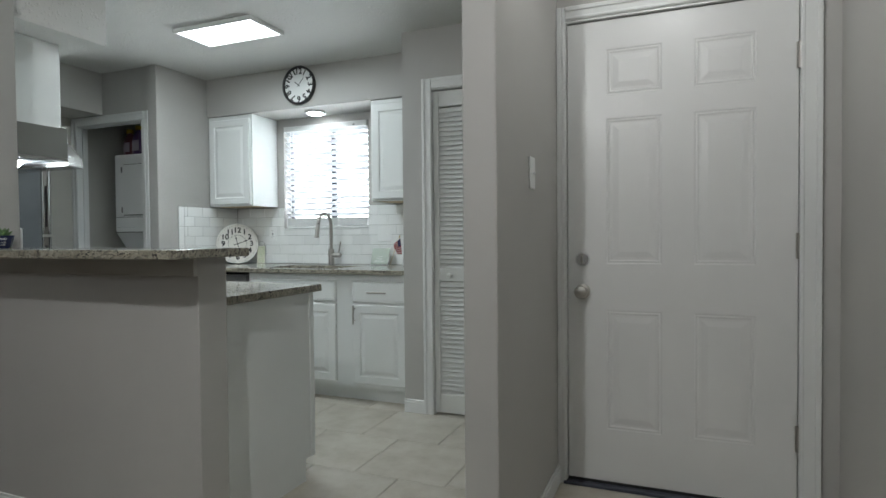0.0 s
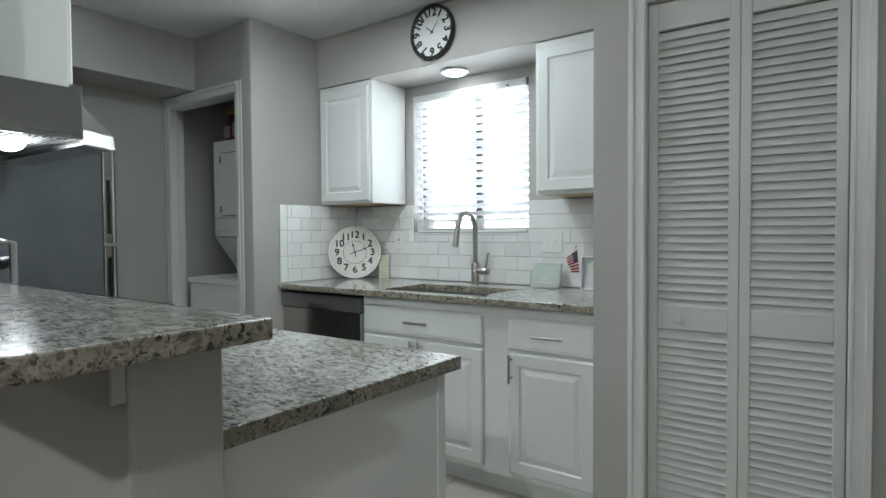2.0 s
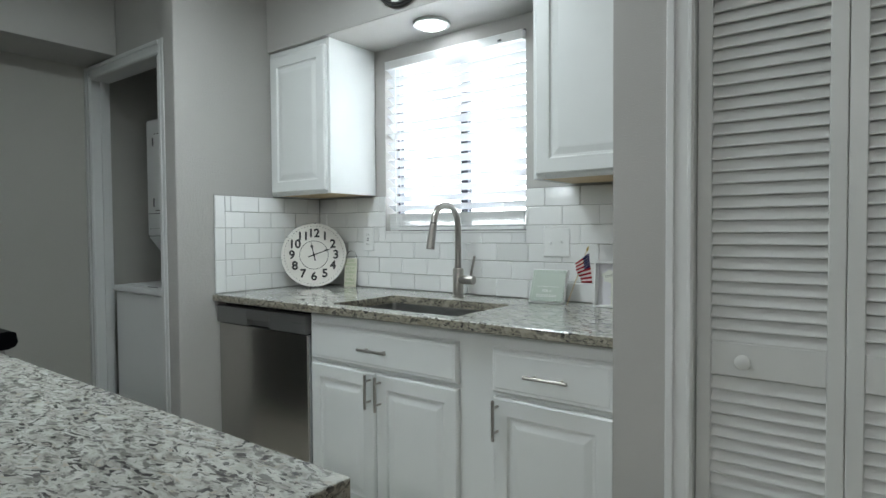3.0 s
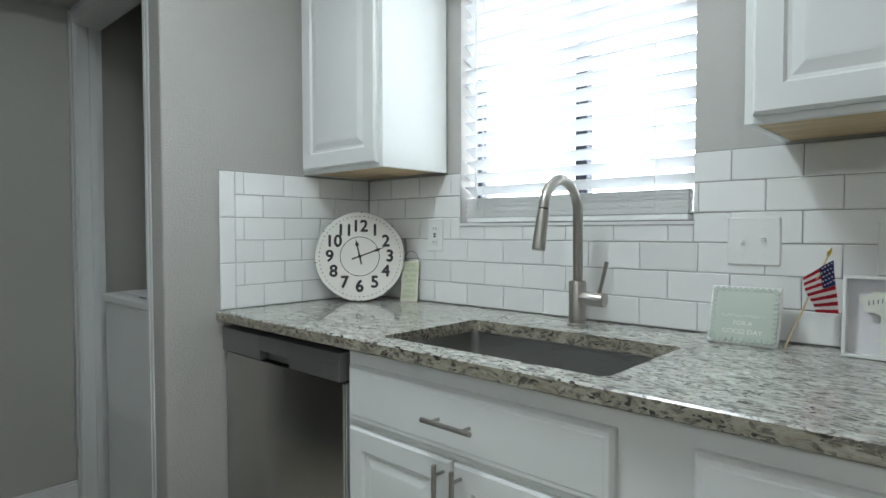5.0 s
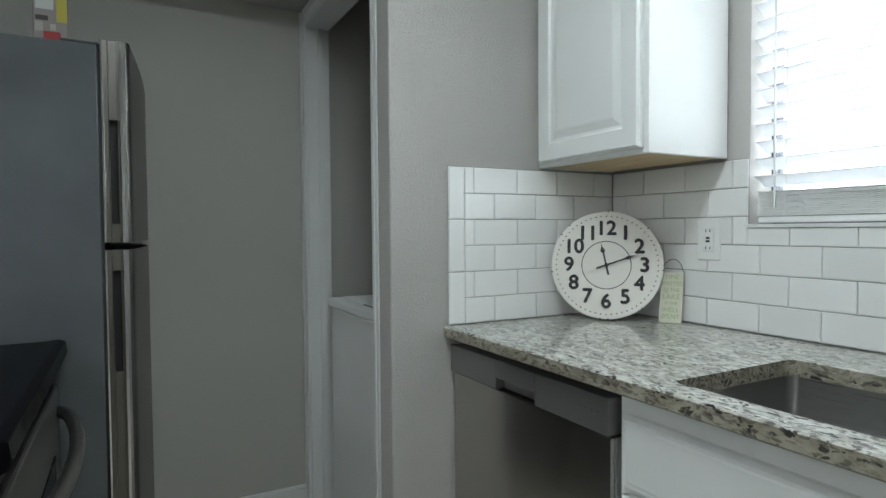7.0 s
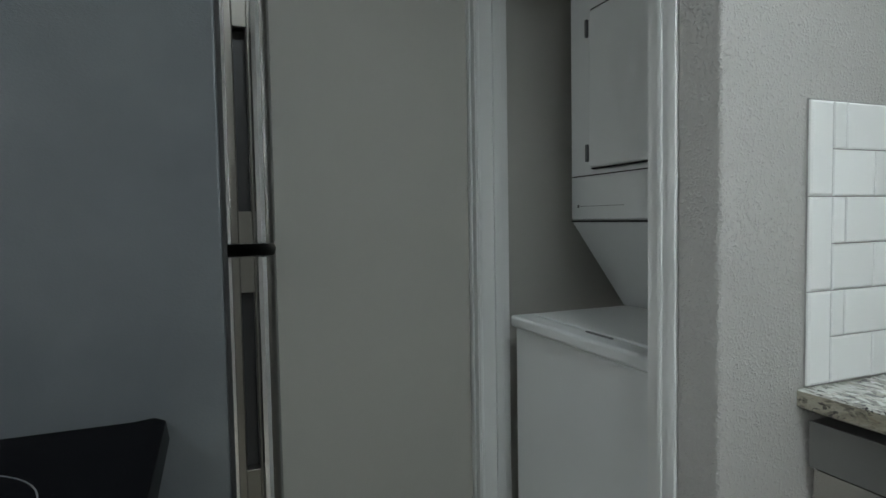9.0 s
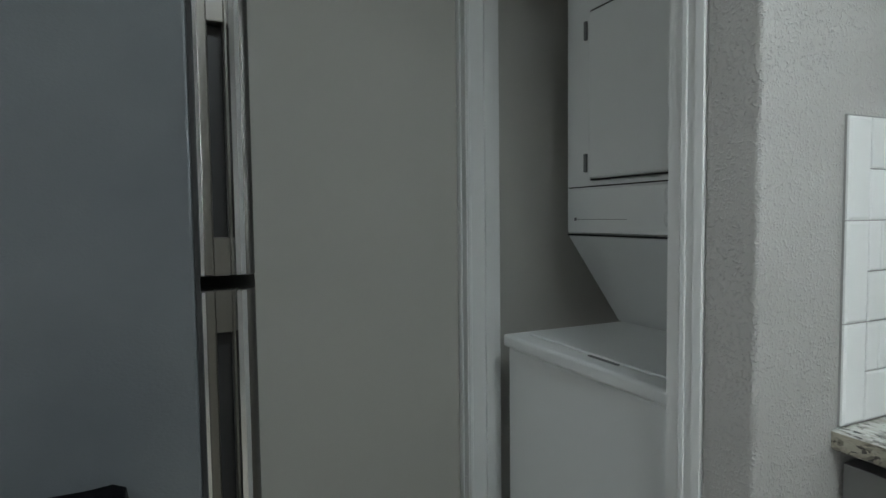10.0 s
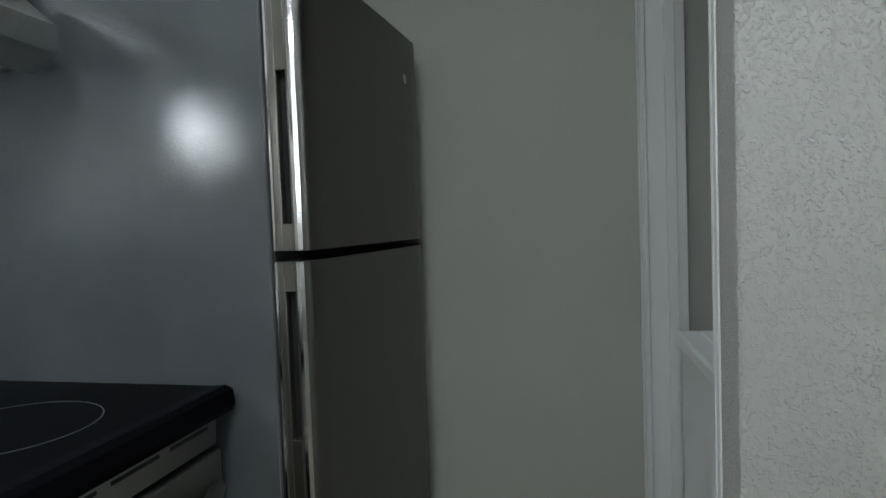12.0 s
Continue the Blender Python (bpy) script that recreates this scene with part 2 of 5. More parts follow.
M_APPL = material("white_appliance_enamel", (0.72, 0.74, 0.74), 0.25, build=satin_look((0.72, 0.74, 0.74), 0.97))
M_WHITEPL = material("white_plastic", (0.78, 0.79, 0.78), 0.35)
M_ENAMEL = material("cream_enamel", (0.74, 0.72, 0.67), 0.4, build=satin_look((0.74, 0.72, 0.67)))
M_INK = material("black_ink", (0.02, 0.02, 0.02), 0.5)
M_NAVY = material("navy_glaze", (0.012, 0.016, 0.055), 0.18)
M_LEAF = material("succulent_leaf", (0.1, 0.18, 0.07), 0.45, build=leaf_look)
M_SOIL = material("dark_soil", (0.03, 0.025, 0.02), 0.95)
M_BRONZE = material("dark_bronze_frame", (0.05, 0.055, 0.075), 0.45, 0.2)
M_GLASS = glass_material("window_glass")
M_PANEL = glow("lit_diffuser", (0.86, 0.95, 1.0), 9.0)
M_HOODLAMP = glow("lit_hood_lamp", (0.86, 0.95, 1.0), 95.0)
M_DOWNLAMP = glow("lit_dome", (0.86, 0.95, 1.0), 38.0)
M_OUTSIDE = glow("bright_outdoors", (0.90, 0.95, 1.0), 3.4)

# ---- mesh helpers ----
ORIGIN = {}


def thing(name, place, label, category, group=""):
    ob = new(name)
    ob.empty_display_size = 0.05
    ob.location = place
    ORIGIN[ob.name] = Vector(place)
    return tagged(ob, label, category, group)


def part(name, bm, mat, parent=None, label="", kind="", smooth=False):
    """A mesh object out of bm, whose coordinates are the place's own. Its origin is the middle of its foot."""
    lo = Vector([min(v.co[i] for v in bm.verts) for i in range(3)])
    hi = Vector([max(v.co[i] for v in bm.verts) for i in range(3)])
    o = Vector(((lo.x + hi.x) / 2, (lo.y + hi.y) / 2, lo.z))
    bmesh.ops.translate(bm, verts=bm.verts, vec=-o)
    bmesh.ops.recalc_face_normals(bm, faces=bm.faces)
    me = bpy.data.meshes.new(name)
    bm.to_mesh(me)
    bm.free()
    if smooth:
        me.shade_smooth()
        me.set_sharp_from_angle(angle=radians(38))
    for m in mat if isinstance(mat, (list, tuple)) else [mat]:
        me.materials.append(m)
    ob = new(name, me)
    ORIGIN[ob.name] = o
    base = Vector((0, 0, 0))
    if parent:
        ob.parent = parent
        base = ORIGIN[parent.name]
    ob.location = o - base
    return tagged(ob, label, "", "", kind)


def box(bm, a, b, bevel=0.0, segs=1, mat=0):
    lo, hi = [min(p, q) for p, q in zip(a, b)], [max(p, q) for p, q in zip(a, b)]
    vs = [bm.verts.new((x, y, z)) for x in (lo[0], hi[0]) for y in (lo[1], hi[1]) for z in (lo[2], hi[2])]
    fs = [bm.faces.new([vs[i] for i in f]) for f in ((0, 1, 3, 2), (4, 6, 7, 5), (0, 4, 5, 1), (2, 3, 7, 6), (0, 2, 6, 4), (1, 5, 7, 3))]
    if bevel > 0:
        edges = {e for f in fs for e in f.edges}
        out = bmesh.ops.bevel(bm, geom=list(edges), offset=bevel, segments=segs, affect="EDGES", profile=0.5)
        fs = out["faces"] if not fs[0].is_valid else [f for f in fs if f.is_valid] + out["faces"]
    if mat:
        for f in fs:
            f.material_index = mat
    return bm


def boxes(*items, bevel=0.0):
    bm = bmesh.new()
    for a, b in items:
        box(bm, a, b, bevel)
    return bm


def tube(bm, points, radius, sides=12, cap=True):
    """A round tube along points; radius may be a list."""
    pts = [Vector(p) for p in points]
    rads = radius if isinstance(radius, (list, tuple)) else [radius] * len(pts)
    rings, up = [], None
    for i, p in enumerate(pts):
        d = (pts[min(i + 1, len(pts) - 1)] - pts[max(i - 1, 0)]).normalized()
        if up is None:
            up = d.orthogonal().normalized()
        up = (up - d * up.dot(d)).normalized()
        side = d.cross(up)
        rings.append([bm.verts.new(p + rads[i] * (math.cos(a) * up + math.sin(a) * side)) for a in [2 * math.pi * k / sides for k in range(sides)]])
    for r, s in zip(rings, rings[1:]):
        for k in range(sides):
            bm.faces.new((r[k], r[(k + 1) % sides], s[(k + 1) % sides], s[k]))
    if cap:
        bm.faces.new(rings[0][::-1])
        bm.faces.new(rings[-1])
    return bm


def lathe(bm, profile, centre, axis="z", sides=32):
    """Turns (radius, height) pairs round an axis through centre."""
    c = Vector(centre)
    rings = []
    for r, h in profile:
        ring = []
        for k in range(sides):
            a = 2 * math.pi * k / sides
            u, v = r * math.cos(a), r * math.sin(a)
            ring.append(bm.verts.new(c + Vector({"z": (u, v, h), "y": (u, h, v), "x": (h, u, v)}[axis])))
        rings.append(ring)
    for r, s in zip(rings, rings[1:]):
        for k in range(sides):
            bm.faces.new((r[k], r[(k + 1) % sides], s[(k + 1) % sides], s[k]))
    bm.faces.new(rings[0][::-1])
    bm.faces.new(rings[-1])
    return bm


def to_axes(p, facing):
    """(along, out, up) to the world: the sheet's face looks to -y, +y, +x or -x."""
    a, o, u = p
    return {"-y": (a, -o, u), "+y": (-a, o, u), "+x": (o, a, u), "-x": (-o, -a, u)}[facing]


def panel_sheet(w, h, thick, panels, profile, place, facing, edge=0.004):
    """A door leaf or drawer front with raised panels. Its lower left corner stands at place; out is the face."""
    bm = bmesh.new()
    P = Vector(place)

    def vert(a, o, u):
        return bm.verts.new(P + Vector(to_axes((a, o, u), facing)))

    xs = sorted({edge, w - edge, *[v for p in panels for v in (p[0], p[2])]})
    zs = sorted({edge, h - edge, *[v for p in panels for v in (p[1], p[3])]})
    grid = {(i, j): vert(x, 0, z) for i, x in enumerate(xs) for j, z in enumerate(zs)}
    for i in range(len(xs) - 1):
        for j in range(len(zs) - 1):
            cx, cz = (xs[i] + xs[i + 1]) / 2, (zs[j] + zs[j + 1]) / 2
            if any(p[0] < cx < p[2] and p[1] < cz < p[3] for p in panels):
                continue
            bm.faces.new((grid[i, j], grid[i + 1, j], grid[i + 1, j + 1], grid[i, j + 1]))
    for x0, z0, x1, z1 in panels:
        loops = []
        for inset, depth in profile:
            loops.append([vert(a, depth, u) for a, u in ((x0 + inset, z0 + inset), (x1 - inset, z0 + inset), (x1 - inset, z1 - inset), (x0 + inset, z1 - inset))])
        for r, s in zip(loops, loops[1:]):
            for k in range(4):
                bm.faces.new((r[k], r[(k + 1) % 4], s[(k + 1) % 4], s[k]))
        bm.faces.new(loops[-1])
    rim = [(edge, 0), (0.0, -edge), (0.0, -thick)]
    loops = [[vert(a, d, u) for a, u in ((i, i), (w - i, i), (w - i, h - i), (i, h - i))] for i, d in rim]
    for r, s in zip(loops, loops[1:]):
        for k in range(4):
            bm.faces.new((r[k], s[k], s[(k + 1) % 4], r[(k + 1) % 4]))
    bm.faces.new(loops[-1][::-1])
    bmesh.ops.remove_doubles(bm, verts=bm.verts, dist=0.00005)
    return bm


def prism(bm, outline, axis, a, b, bevel=0.0):
    """Extrudes a closed outline of (p, q) along an axis from a to b. x: (y, z); y: (x, z); z: (x, y)."""
    put = {"x": lambda p, q, t: (t, p, q), "y": lambda p, q, t: (p, t, q), "z": lambda p, q, t: (p, q, t)}[axis]
    r = [bm.verts.new(put(p, q, a)) for p, q in outline]
    s = [bm.verts.new(put(p, q, b)) for p, q in outline]
    n = len(outline)
    fs = [bm.faces.new((r[k], r[(k + 1) % n], s[(k + 1) % n], s[k])) for k in range(n)]
    fs += [bm.faces.new(r[::-1]), bm.faces.new(s)]
    if bevel:
        bmesh.ops.bevel(bm, geom=list({e for f in fs for e in f.edges}), offset=bevel, segments=2, affect="EDGES", profile=0.5)
    return bm


def casing(name, lines, parent=None, label=""):
    """Moulded trim: (x0, z0, x1, z1, plane, out) boards with a raised outer band, facing -y."""
    bm = bmesh.new()
    for x0, z0, x1, z1, plane, side in lines:
        box(bm, (x0, plane - 0.012, z0), (x1, plane, z1), 0.003)
        if x1 - x0 < z1 - z0:
            o = (x0, x0 + 0.02) if side < 0 else (x1 - 0.02, x1)
            box(bm, (o[0], plane - 0.018, z0), (o[1], plane - 0.0115, z1), 0.0025)
            i = (x1 - 0.014, x1 - 0.004) if side < 0 else (x0 + 0.004, x0 + 0.014)
            box(bm, (i[0], plane - 0.015, z0), (i[1], plane - 0.0115, z1), 0.0015)
        else:
            box(bm, (x0, plane - 0.018, z1 - 0.02), (x1, plane - 0.0115, z1), 0.0025)
            box(bm, (x0, plane - 0.015, z0 + 0.004), (x1, plane - 0.0115, z0 + 0.014), 0.0015)
    return part(name, bm, M_TRIM, parent, label, "structure")


def text_mesh(words, size, mat, name, parent, matrix, label="", depth=0.0004, align="CENTER"):
    """Flat lettering with the built-in font, turned into a mesh under its thing."""
    cu = bpy.data.curves.new(name, "FONT")
    cu.body, cu.size, cu.align_x, cu.align_y, cu.extrude = words, size, align, "CENTER", depth
    tmp = new(name + "_curve", cu)
    me = bpy.data.meshes.new_from_object(tmp)
    bpy.data.objects.remove(tmp)
    me.materials.clear()
    me.materials.append(mat)
    me.transform(matrix)
    ob = new(name, me)
    ob.parent = parent
    return tagged(ob, label)

# ---- large structure ----
XF, XS, XP, XC, XD, XE = -4.14, -3.226, -1.315, -0.325, -0.215, 0.845
YB, YK, YC, YP, YW, YD = 1.805, 1.935, 3.48, 3.60, 4.273, 2.91
TOP = 2.36
S = "structure"

part("floor", boxes(((-6.2, -3.3, -0.2), (1.1, 5.0, -0.008))), M_FGROUT, kind=S)
part("ceiling", boxes(((-6.2, -3.3, TOP), (1.1, 4.8, TOP + 0.12))), M_CEIL, kind=S)
part("floor_planks", boxes(((-6.0, -3.2, -0.008), (XE, 1.30, 0.0)), ((-6.0, 1.30, -0.008), (-1.7, YB, 0.0))), M_BROWN, label="dark brown plank floor of the dining area", kind=S)
wall_window = part("wall_window", boxes(((XF - 0.12, YW, 0), (-2.731, YW + 0.15, TOP)), ((-1.942, YW, 0), (XC + 0.2, YW + 0.15, TOP)),
                                        ((-2.731, YW, 0), (-1.942, YW + 0.15, 1.168)), ((-2.731, YW, 1.998), (-1.942, YW + 0.15, TOP))), M_WALL, kind=S)
wall_closet_side = part("wall_closet_side", box(box(bmesh.new(), (XS - 0.088, 3.462, 0), (XS, YW, TOP), 0.006, 3), (XS - 0.17, YC, 0), (XS - 0.089, YW, TOP)), M_ROUGHWALL, kind=S)
part("wall_closet_front", boxes(((XF, YC, 1.99), (XS - 0.17, YC + 0.092, TOP)), ((XF, YC, 0), (-4.112, YC + 0.092, 1.99))), M_WALL, kind=S)
part("wall_west", boxes(((XF - 0.12, YK, 0), (XF, YW, TOP))), M_SMOOTH, kind=S)
part("soffit_alcove", box(bmesh.new(), (XF, YK, 2.045), (-3.80, YC, TOP), 0.003), M_WALL, kind=S)
part("soffit_window", box(bmesh.new(), (XS, 3.945, 2.06), (XP, YW, TOP), 0.003), M_WALL, kind=S)
part("soffit_range", box(bmesh.new(), (-3.80, YK, 2.06), (-2.37, 2.41, TOP), 0.003), M_CEIL, kind=S)
for a, b in (((XP, YP, 0), (-1.118, YP + 0.10, TOP)), ((-0.515, YP, 0), (XC, YP + 0.10, TOP)), ((-1.118, YP, 2.0), (-0.515, YP + 0.10, TOP)), ((XP, YP + 0.10, 0), (XP + 0.10, YW, TOP))):
    part("wall_pantry", boxes((a, b)), M_WALL, kind=S)
part("wall_divider", box(bmesh.new(), (XC, 2.0, 0), (XD, YW, TOP), 0.006, 2), M_WALL, kind=S)
part("wall_entry", boxes(((XD, YD, 0), (-0.19, YD + 0.14, TOP)), ((0.726, YD, 0), (XE, YD + 0.14, TOP)), ((-0.19, YD, 2.035), (0.726, YD + 0.14, TOP)),
                         ((-0.3, YD + 0.14, 0), (XE, YD + 0.2, TOP))), M_WALL, kind=S)
part("wall_east", boxes(((XE, -3.2, 0), (XE + 0.12, YD + 0.2, TOP))), M_WALL, kind=S)
part("wall_dining", prism(bmesh.new(), [(-6.0, 0), (-1.19, 0), (-1.19, 1.035), (-2.31, 1.035), (-2.31, TOP), (-6.0, TOP)], "y", YB, YK, 0.004), M_WALL, kind=S)
# unseen walls at assumed distances, added to close the room round its light
part("wall_south", boxes(((-6.1, -3.3, 0), (XE, -3.2, TOP))), M_WALL, kind=S)
part("wall_far_west", boxes(((-6.1, -3.2, 0), (-6.0, YK, TOP))), M_WALL, kind=S)


def baseboard(a, b, side, h=0.0):
    """A moulded skirting from a to b on the floor, standing out towards side."""
    (x0, y0), (x1, y1), (sx, sy) = a, b, side
    bm = bmesh.new()
    t = 0.012
    box(bm, (x0, y0, 0.0), (x1 + sx * t, y1 + sy * t, 0.068 + h), 0.0015)
    t = 0.007
    box(bm, (x0, y0, 0.068 + h), (x1 + sx * t, y1 + sy * t, 0.082 + h), 0.002)
    return part("baseboard", bm, M_TRIM, kind=S)


baseboard((-6.0, YB), (-1.19, YB), (0, -1))
baseboard((XF, 2.0), (XF, YC - 0.012), (1, 0), 0.03)
baseboard((XP, YP), (-1.179, YP), (0, -1))
baseboard((-0.445, YP), (XC, YP), (0, -1))
baseboard((XC, 2.0), (XC, YP - 0.015), (-1, 0))
baseboard((XC, 2.0), (XD, 2.0), (0, -1))
baseboard((XD, 2.0), (XD, YD - 0.02), (1, 0))
baseboard((XE, -3.2), (XE, YD), (-1, 0))

# trims of the openings
casing("trim_closet", [(-4.139, 0, -4.085, 2.037, YC, -1), (-3.366, 0, -3.316, 2.037, YC, 1), (-4.085, 1.975, -3.366, 2.037, YC, 0)])
for a, b in (((-4.113, YC - 0.004, 0), (-4.100, YC + 0.094, 1.99)), ((-3.398, YC - 0.004, 0), (-3.372, YC + 0.094, 1.99)), ((-4.100, YC - 0.004, 1.974), (-3.398, YC + 0.094, 1.989)),
             ((-4.100, YC + 0.045, 0), (-4.092, YC + 0.07, 1.974)), ((-3.406, YC + 0.045, 0), (-3.398, YC + 0.07, 1.974))):
    part("jamb_closet", box(bmesh.new(), a, b, 0.001), M_TRIM, kind=S)
part("strike_plate", boxes(((-4.122, YC - 0.0135, 0.42), (-4.108, YC - 0.0118, 0.48)), ((-4.118, YC - 0.0142, 0.432), (-4.1165, YC - 0.0132, 0.468))), M_TRIM, kind=S, label="small painted strike plate")
casing("trim_pantry", [(-1.178, 0, -1.115, 2.056, YP, -1), (-0.514, 0, -0.452, 2.056, YP, 1), (-1.115, 1.993, -0.514, 2.056, YP, 0)])
part("jamb_pantry", boxes(((-1.134, YP - 0.003, 0), (-1.117, YP + 0.11, 2.0)), ((-0.515, YP - 0.003, 0), (-0.500, YP + 0.11, 2.0)), ((-1.119, YP - 0.003, 1.988), (-0.515, YP + 0.11, 2.001))), M_TRIM, kind=S)
casing("trim_entry", [(-0.214, 0, -0.178, 2.088, YD - 0.001, -1), (0.710, 0, 0.783, 2.088, YD - 0.001, 1), (-0.178, 2.03, 0.710, 2.088, YD - 0.001, 0)])
part("jamb_entry", boxes(((-0.19, YD - 0.004, 0), (-0.176, YD + 0.14, 2.035)), ((0.712, YD - 0.004, 0), (0.726, YD + 0.14, 2.035)), ((-0.176, YD - 0.004, 2.022), (0.712, YD + 0.14, 2.036))), M_TRIM, kind=S)
part("threshold", boxes(((-0.19, YD - 0.02, -0.002), (0.726, YD + 0.12, 0.014)), bevel=0.003), M_BRONZE, label="dark metal door threshold", kind=S)

# ---- window and blind ----
window = part("window_1", boxes(((-2.731, YW + 0.09, 1.168), (-2.718, YW + 0.13, 1.998)), ((-1.973, YW + 0.09, 1.168), (-1.942, YW + 0.13, 1.998)),
                                ((-2.718, YW + 0.09, 1.168), (-1.973, YW + 0.13, 1.196)), ((-2.718, YW + 0.09, 1.97), (-1.973, YW + 0.13, 1.998)), bevel=0.003), M_BRONZE, kind=S, label="dark bronze sliding window frame")
part("mullion", boxes(((-2.335, YW + 0.08, 1.18), (-2.292, YW + 0.12, 1.97)), bevel=0.003), M_BRONZE, window, "dark upright meeting rail")
for x0, x1 in ((-2.718, -2.335), (-2.292, -1.973)):
    pane = part("pane", boxes(((x0, YW + 0.107, 1.18), (x1, YW + 0.111, 1.97))), M_GLASS, window)
    pane.visible_shadow = False
part("reveal", boxes(((-2.731, YW - 0.004, 1.998), (-1.942, YW + 0.09, 2.0)), ((-2.738, YW - 0.012, 1.160), (-1.938, YW + 0.09, 1.169))), M_TRIM, label="white painted sill board", kind=S)
backdrop = part("backdrop", boxes(((-6.5, 6.2, -1.5), (2.5, 6.25, 4.5))), M_OUTSIDE, kind=S, label="bright hazy daylight outside")

blind = thing("window_blind", (-2.336, YW + 0.03, 1.170), "white faux wood blind, lowered, slats half open over bright window", "blind")
BY = YW + 0.035
part("headrail", boxes(((-2.722, YW - 0.012, 1.958), (-1.952, YW + 0.05, 1.997)), bevel=0.002), M_WHITEPL, blind, "white valance with small clips")
part("bottom_rail", box(bmesh.new(), (-2.715, BY - 0.025, 1.172), (-1.96, BY + 0.025, 1.188), 0.004, 2), M_WHITEPL, blind)
stack = bmesh.new()
random.seed(4)
for k in range(15):
    z = 1.190 + 0.0043 * k
    dx, dy = random.uniform(-0.002, 0.002), random.uniform(-0.0025, 0.0025)
    box(stack, (-2.714 + dx, BY - 0.025 + dy, z), (-1.961 + dx, BY + 0.025 + dy, z + 0.003))
part("stacked_slats", stack, M_WHITEPL, blind, "slats resting in a flat stack on the rail")
slat_me = None
for k in range(16):
    z = 1.2795 + 0.0445 * k
    if slat_me is None:
        bm = bmesh.new()
        th = radians(30)
        arc = []
        for i in range(7):
            u = -0.025 + 0.05 * i / 6
            bow = 0.0022 * (1 - (u / 0.025) ** 2)
            arc.append((u * math.cos(th) + bow * math.sin(th), -u * math.sin(th) + bow * math.cos(th)))
        outline = arc + [(p + 0.0004, q + 0.0026) for p, q in reversed(arc)]
        prism(bm, [(BY + p, z + q) for p, q in outline], "x", -2.727, -1.948)
        first = part("slat", bm, M_SLAT, blind)
        slat_me = first.data
        zbase = first.location.z
    else:
        ob = new("slat", slat_me)
        ob.parent = blind
        ob.location = (first.location.x + random.uniform(-0.003, 0.003), first.location.y, zbase + 0.0445 * k)
        ob.rotation_euler = (radians(random.uniform(-0.6, 0.6)), 0, 0)
cords = bmesh.new()
for x in (-2.64, -2.05):
    tube(cords, [(x, BY - 0.028, 1.185), (x, BY - 0.028, 1.96)], 0.0011, 5)
    tube(cords, [(x, BY + 0.028, 1.185), (x, BY + 0.028, 1.96)], 0.0011, 5)
tube(cords, [(-2.665, BY - 0.034, 1.21), (-2.667, BY - 0.034, 1.5), (-2.665, BY - 0.034, 1.955)], 0.003, 6)
for x in (-2.60, -2.37, -2.13):
    pts = [(x + 0.016 * math.sin(2.3 * i) * (1 if i else 0.2), BY - 0.031 - 0.002 * (i % 2), 1.200 + 0.006 * i + 0.004 * math.cos(3 * i)) for i in range(9)]
    tube(cords, pts, 0.001, 5)
tagged(part("cords", cords, M_WHITEPL, blind, "white ladder cords, loosely gathered at the bottom"), kind="stuff")
part("clip", boxes(((-2.07, YW - 0.016, 1.966), (-2.052, YW - 0.011, 1.974))), M_GREYPL, blind)

# ---- ceiling fittings ----
panel = thing("ceiling_light", (-2.25, 3.135, 2.33), "flat rectangular ceiling light, lit cool white, slim white frame", "ceiling light")
part("frame", boxes(((-2.545, 2.985, 2.335), (-1.96, 3.000, TOP)), ((-2.545, 3.273, 2.335), (-1.96, 3.288, TOP)), ((-2.545, 3.000, 2.335), (-2.530, 3.273, TOP)), ((-1.975, 3.000, 2.335), (-1.96, 3.273, TOP)), bevel=0.002), M_WHITEPL, panel)
part("diffuser", boxes(((-2.530, 3.000, 2.34), (-1.975, 3.273, 2.345))), M_PANEL, panel)
down = thing("recessed_light", (-2.31, 4.115, 2.045), "small round ceiling light, lit, above the sink", "ceiling light")
bm = bmesh.new()
lathe(bm, [(0.062, 0.0), (0.078, 0.0), (0.08, 0.006), (0.074, 0.014)], (-2.31, 4.115, 2.046), "z", 32)
part("ring", bm, M_WHITEPL, down, smooth=True)
part("diffuser", lathe(bmesh.new(), [(0.02, -0.012), (0.048, -0.008), (0.061, 0.002)], (-2.31, 4.115, 2.0455), "z", 28), M_DOWNLAMP, down, smooth=True)

# ---- tiled splashback ----
splash = part("grout", boxes(((XS + 0.0, YW - 0.004, 0.884), (-2.731, YW, 1.343)), ((-2.731, YW - 0.004, 0.884), (-1.942, YW, 1.160)), ((-1.942, YW - 0.004, 0.884), (XP, YW, 1.343)),
                             ((XS, 3.64, 0.884), (XS + 0.004, YW - 0.004, 1.343))), M_GROUT, kind=S, label="grey grout bed of the tiled splashback")

# ---- counters ----
ZC = 0.884


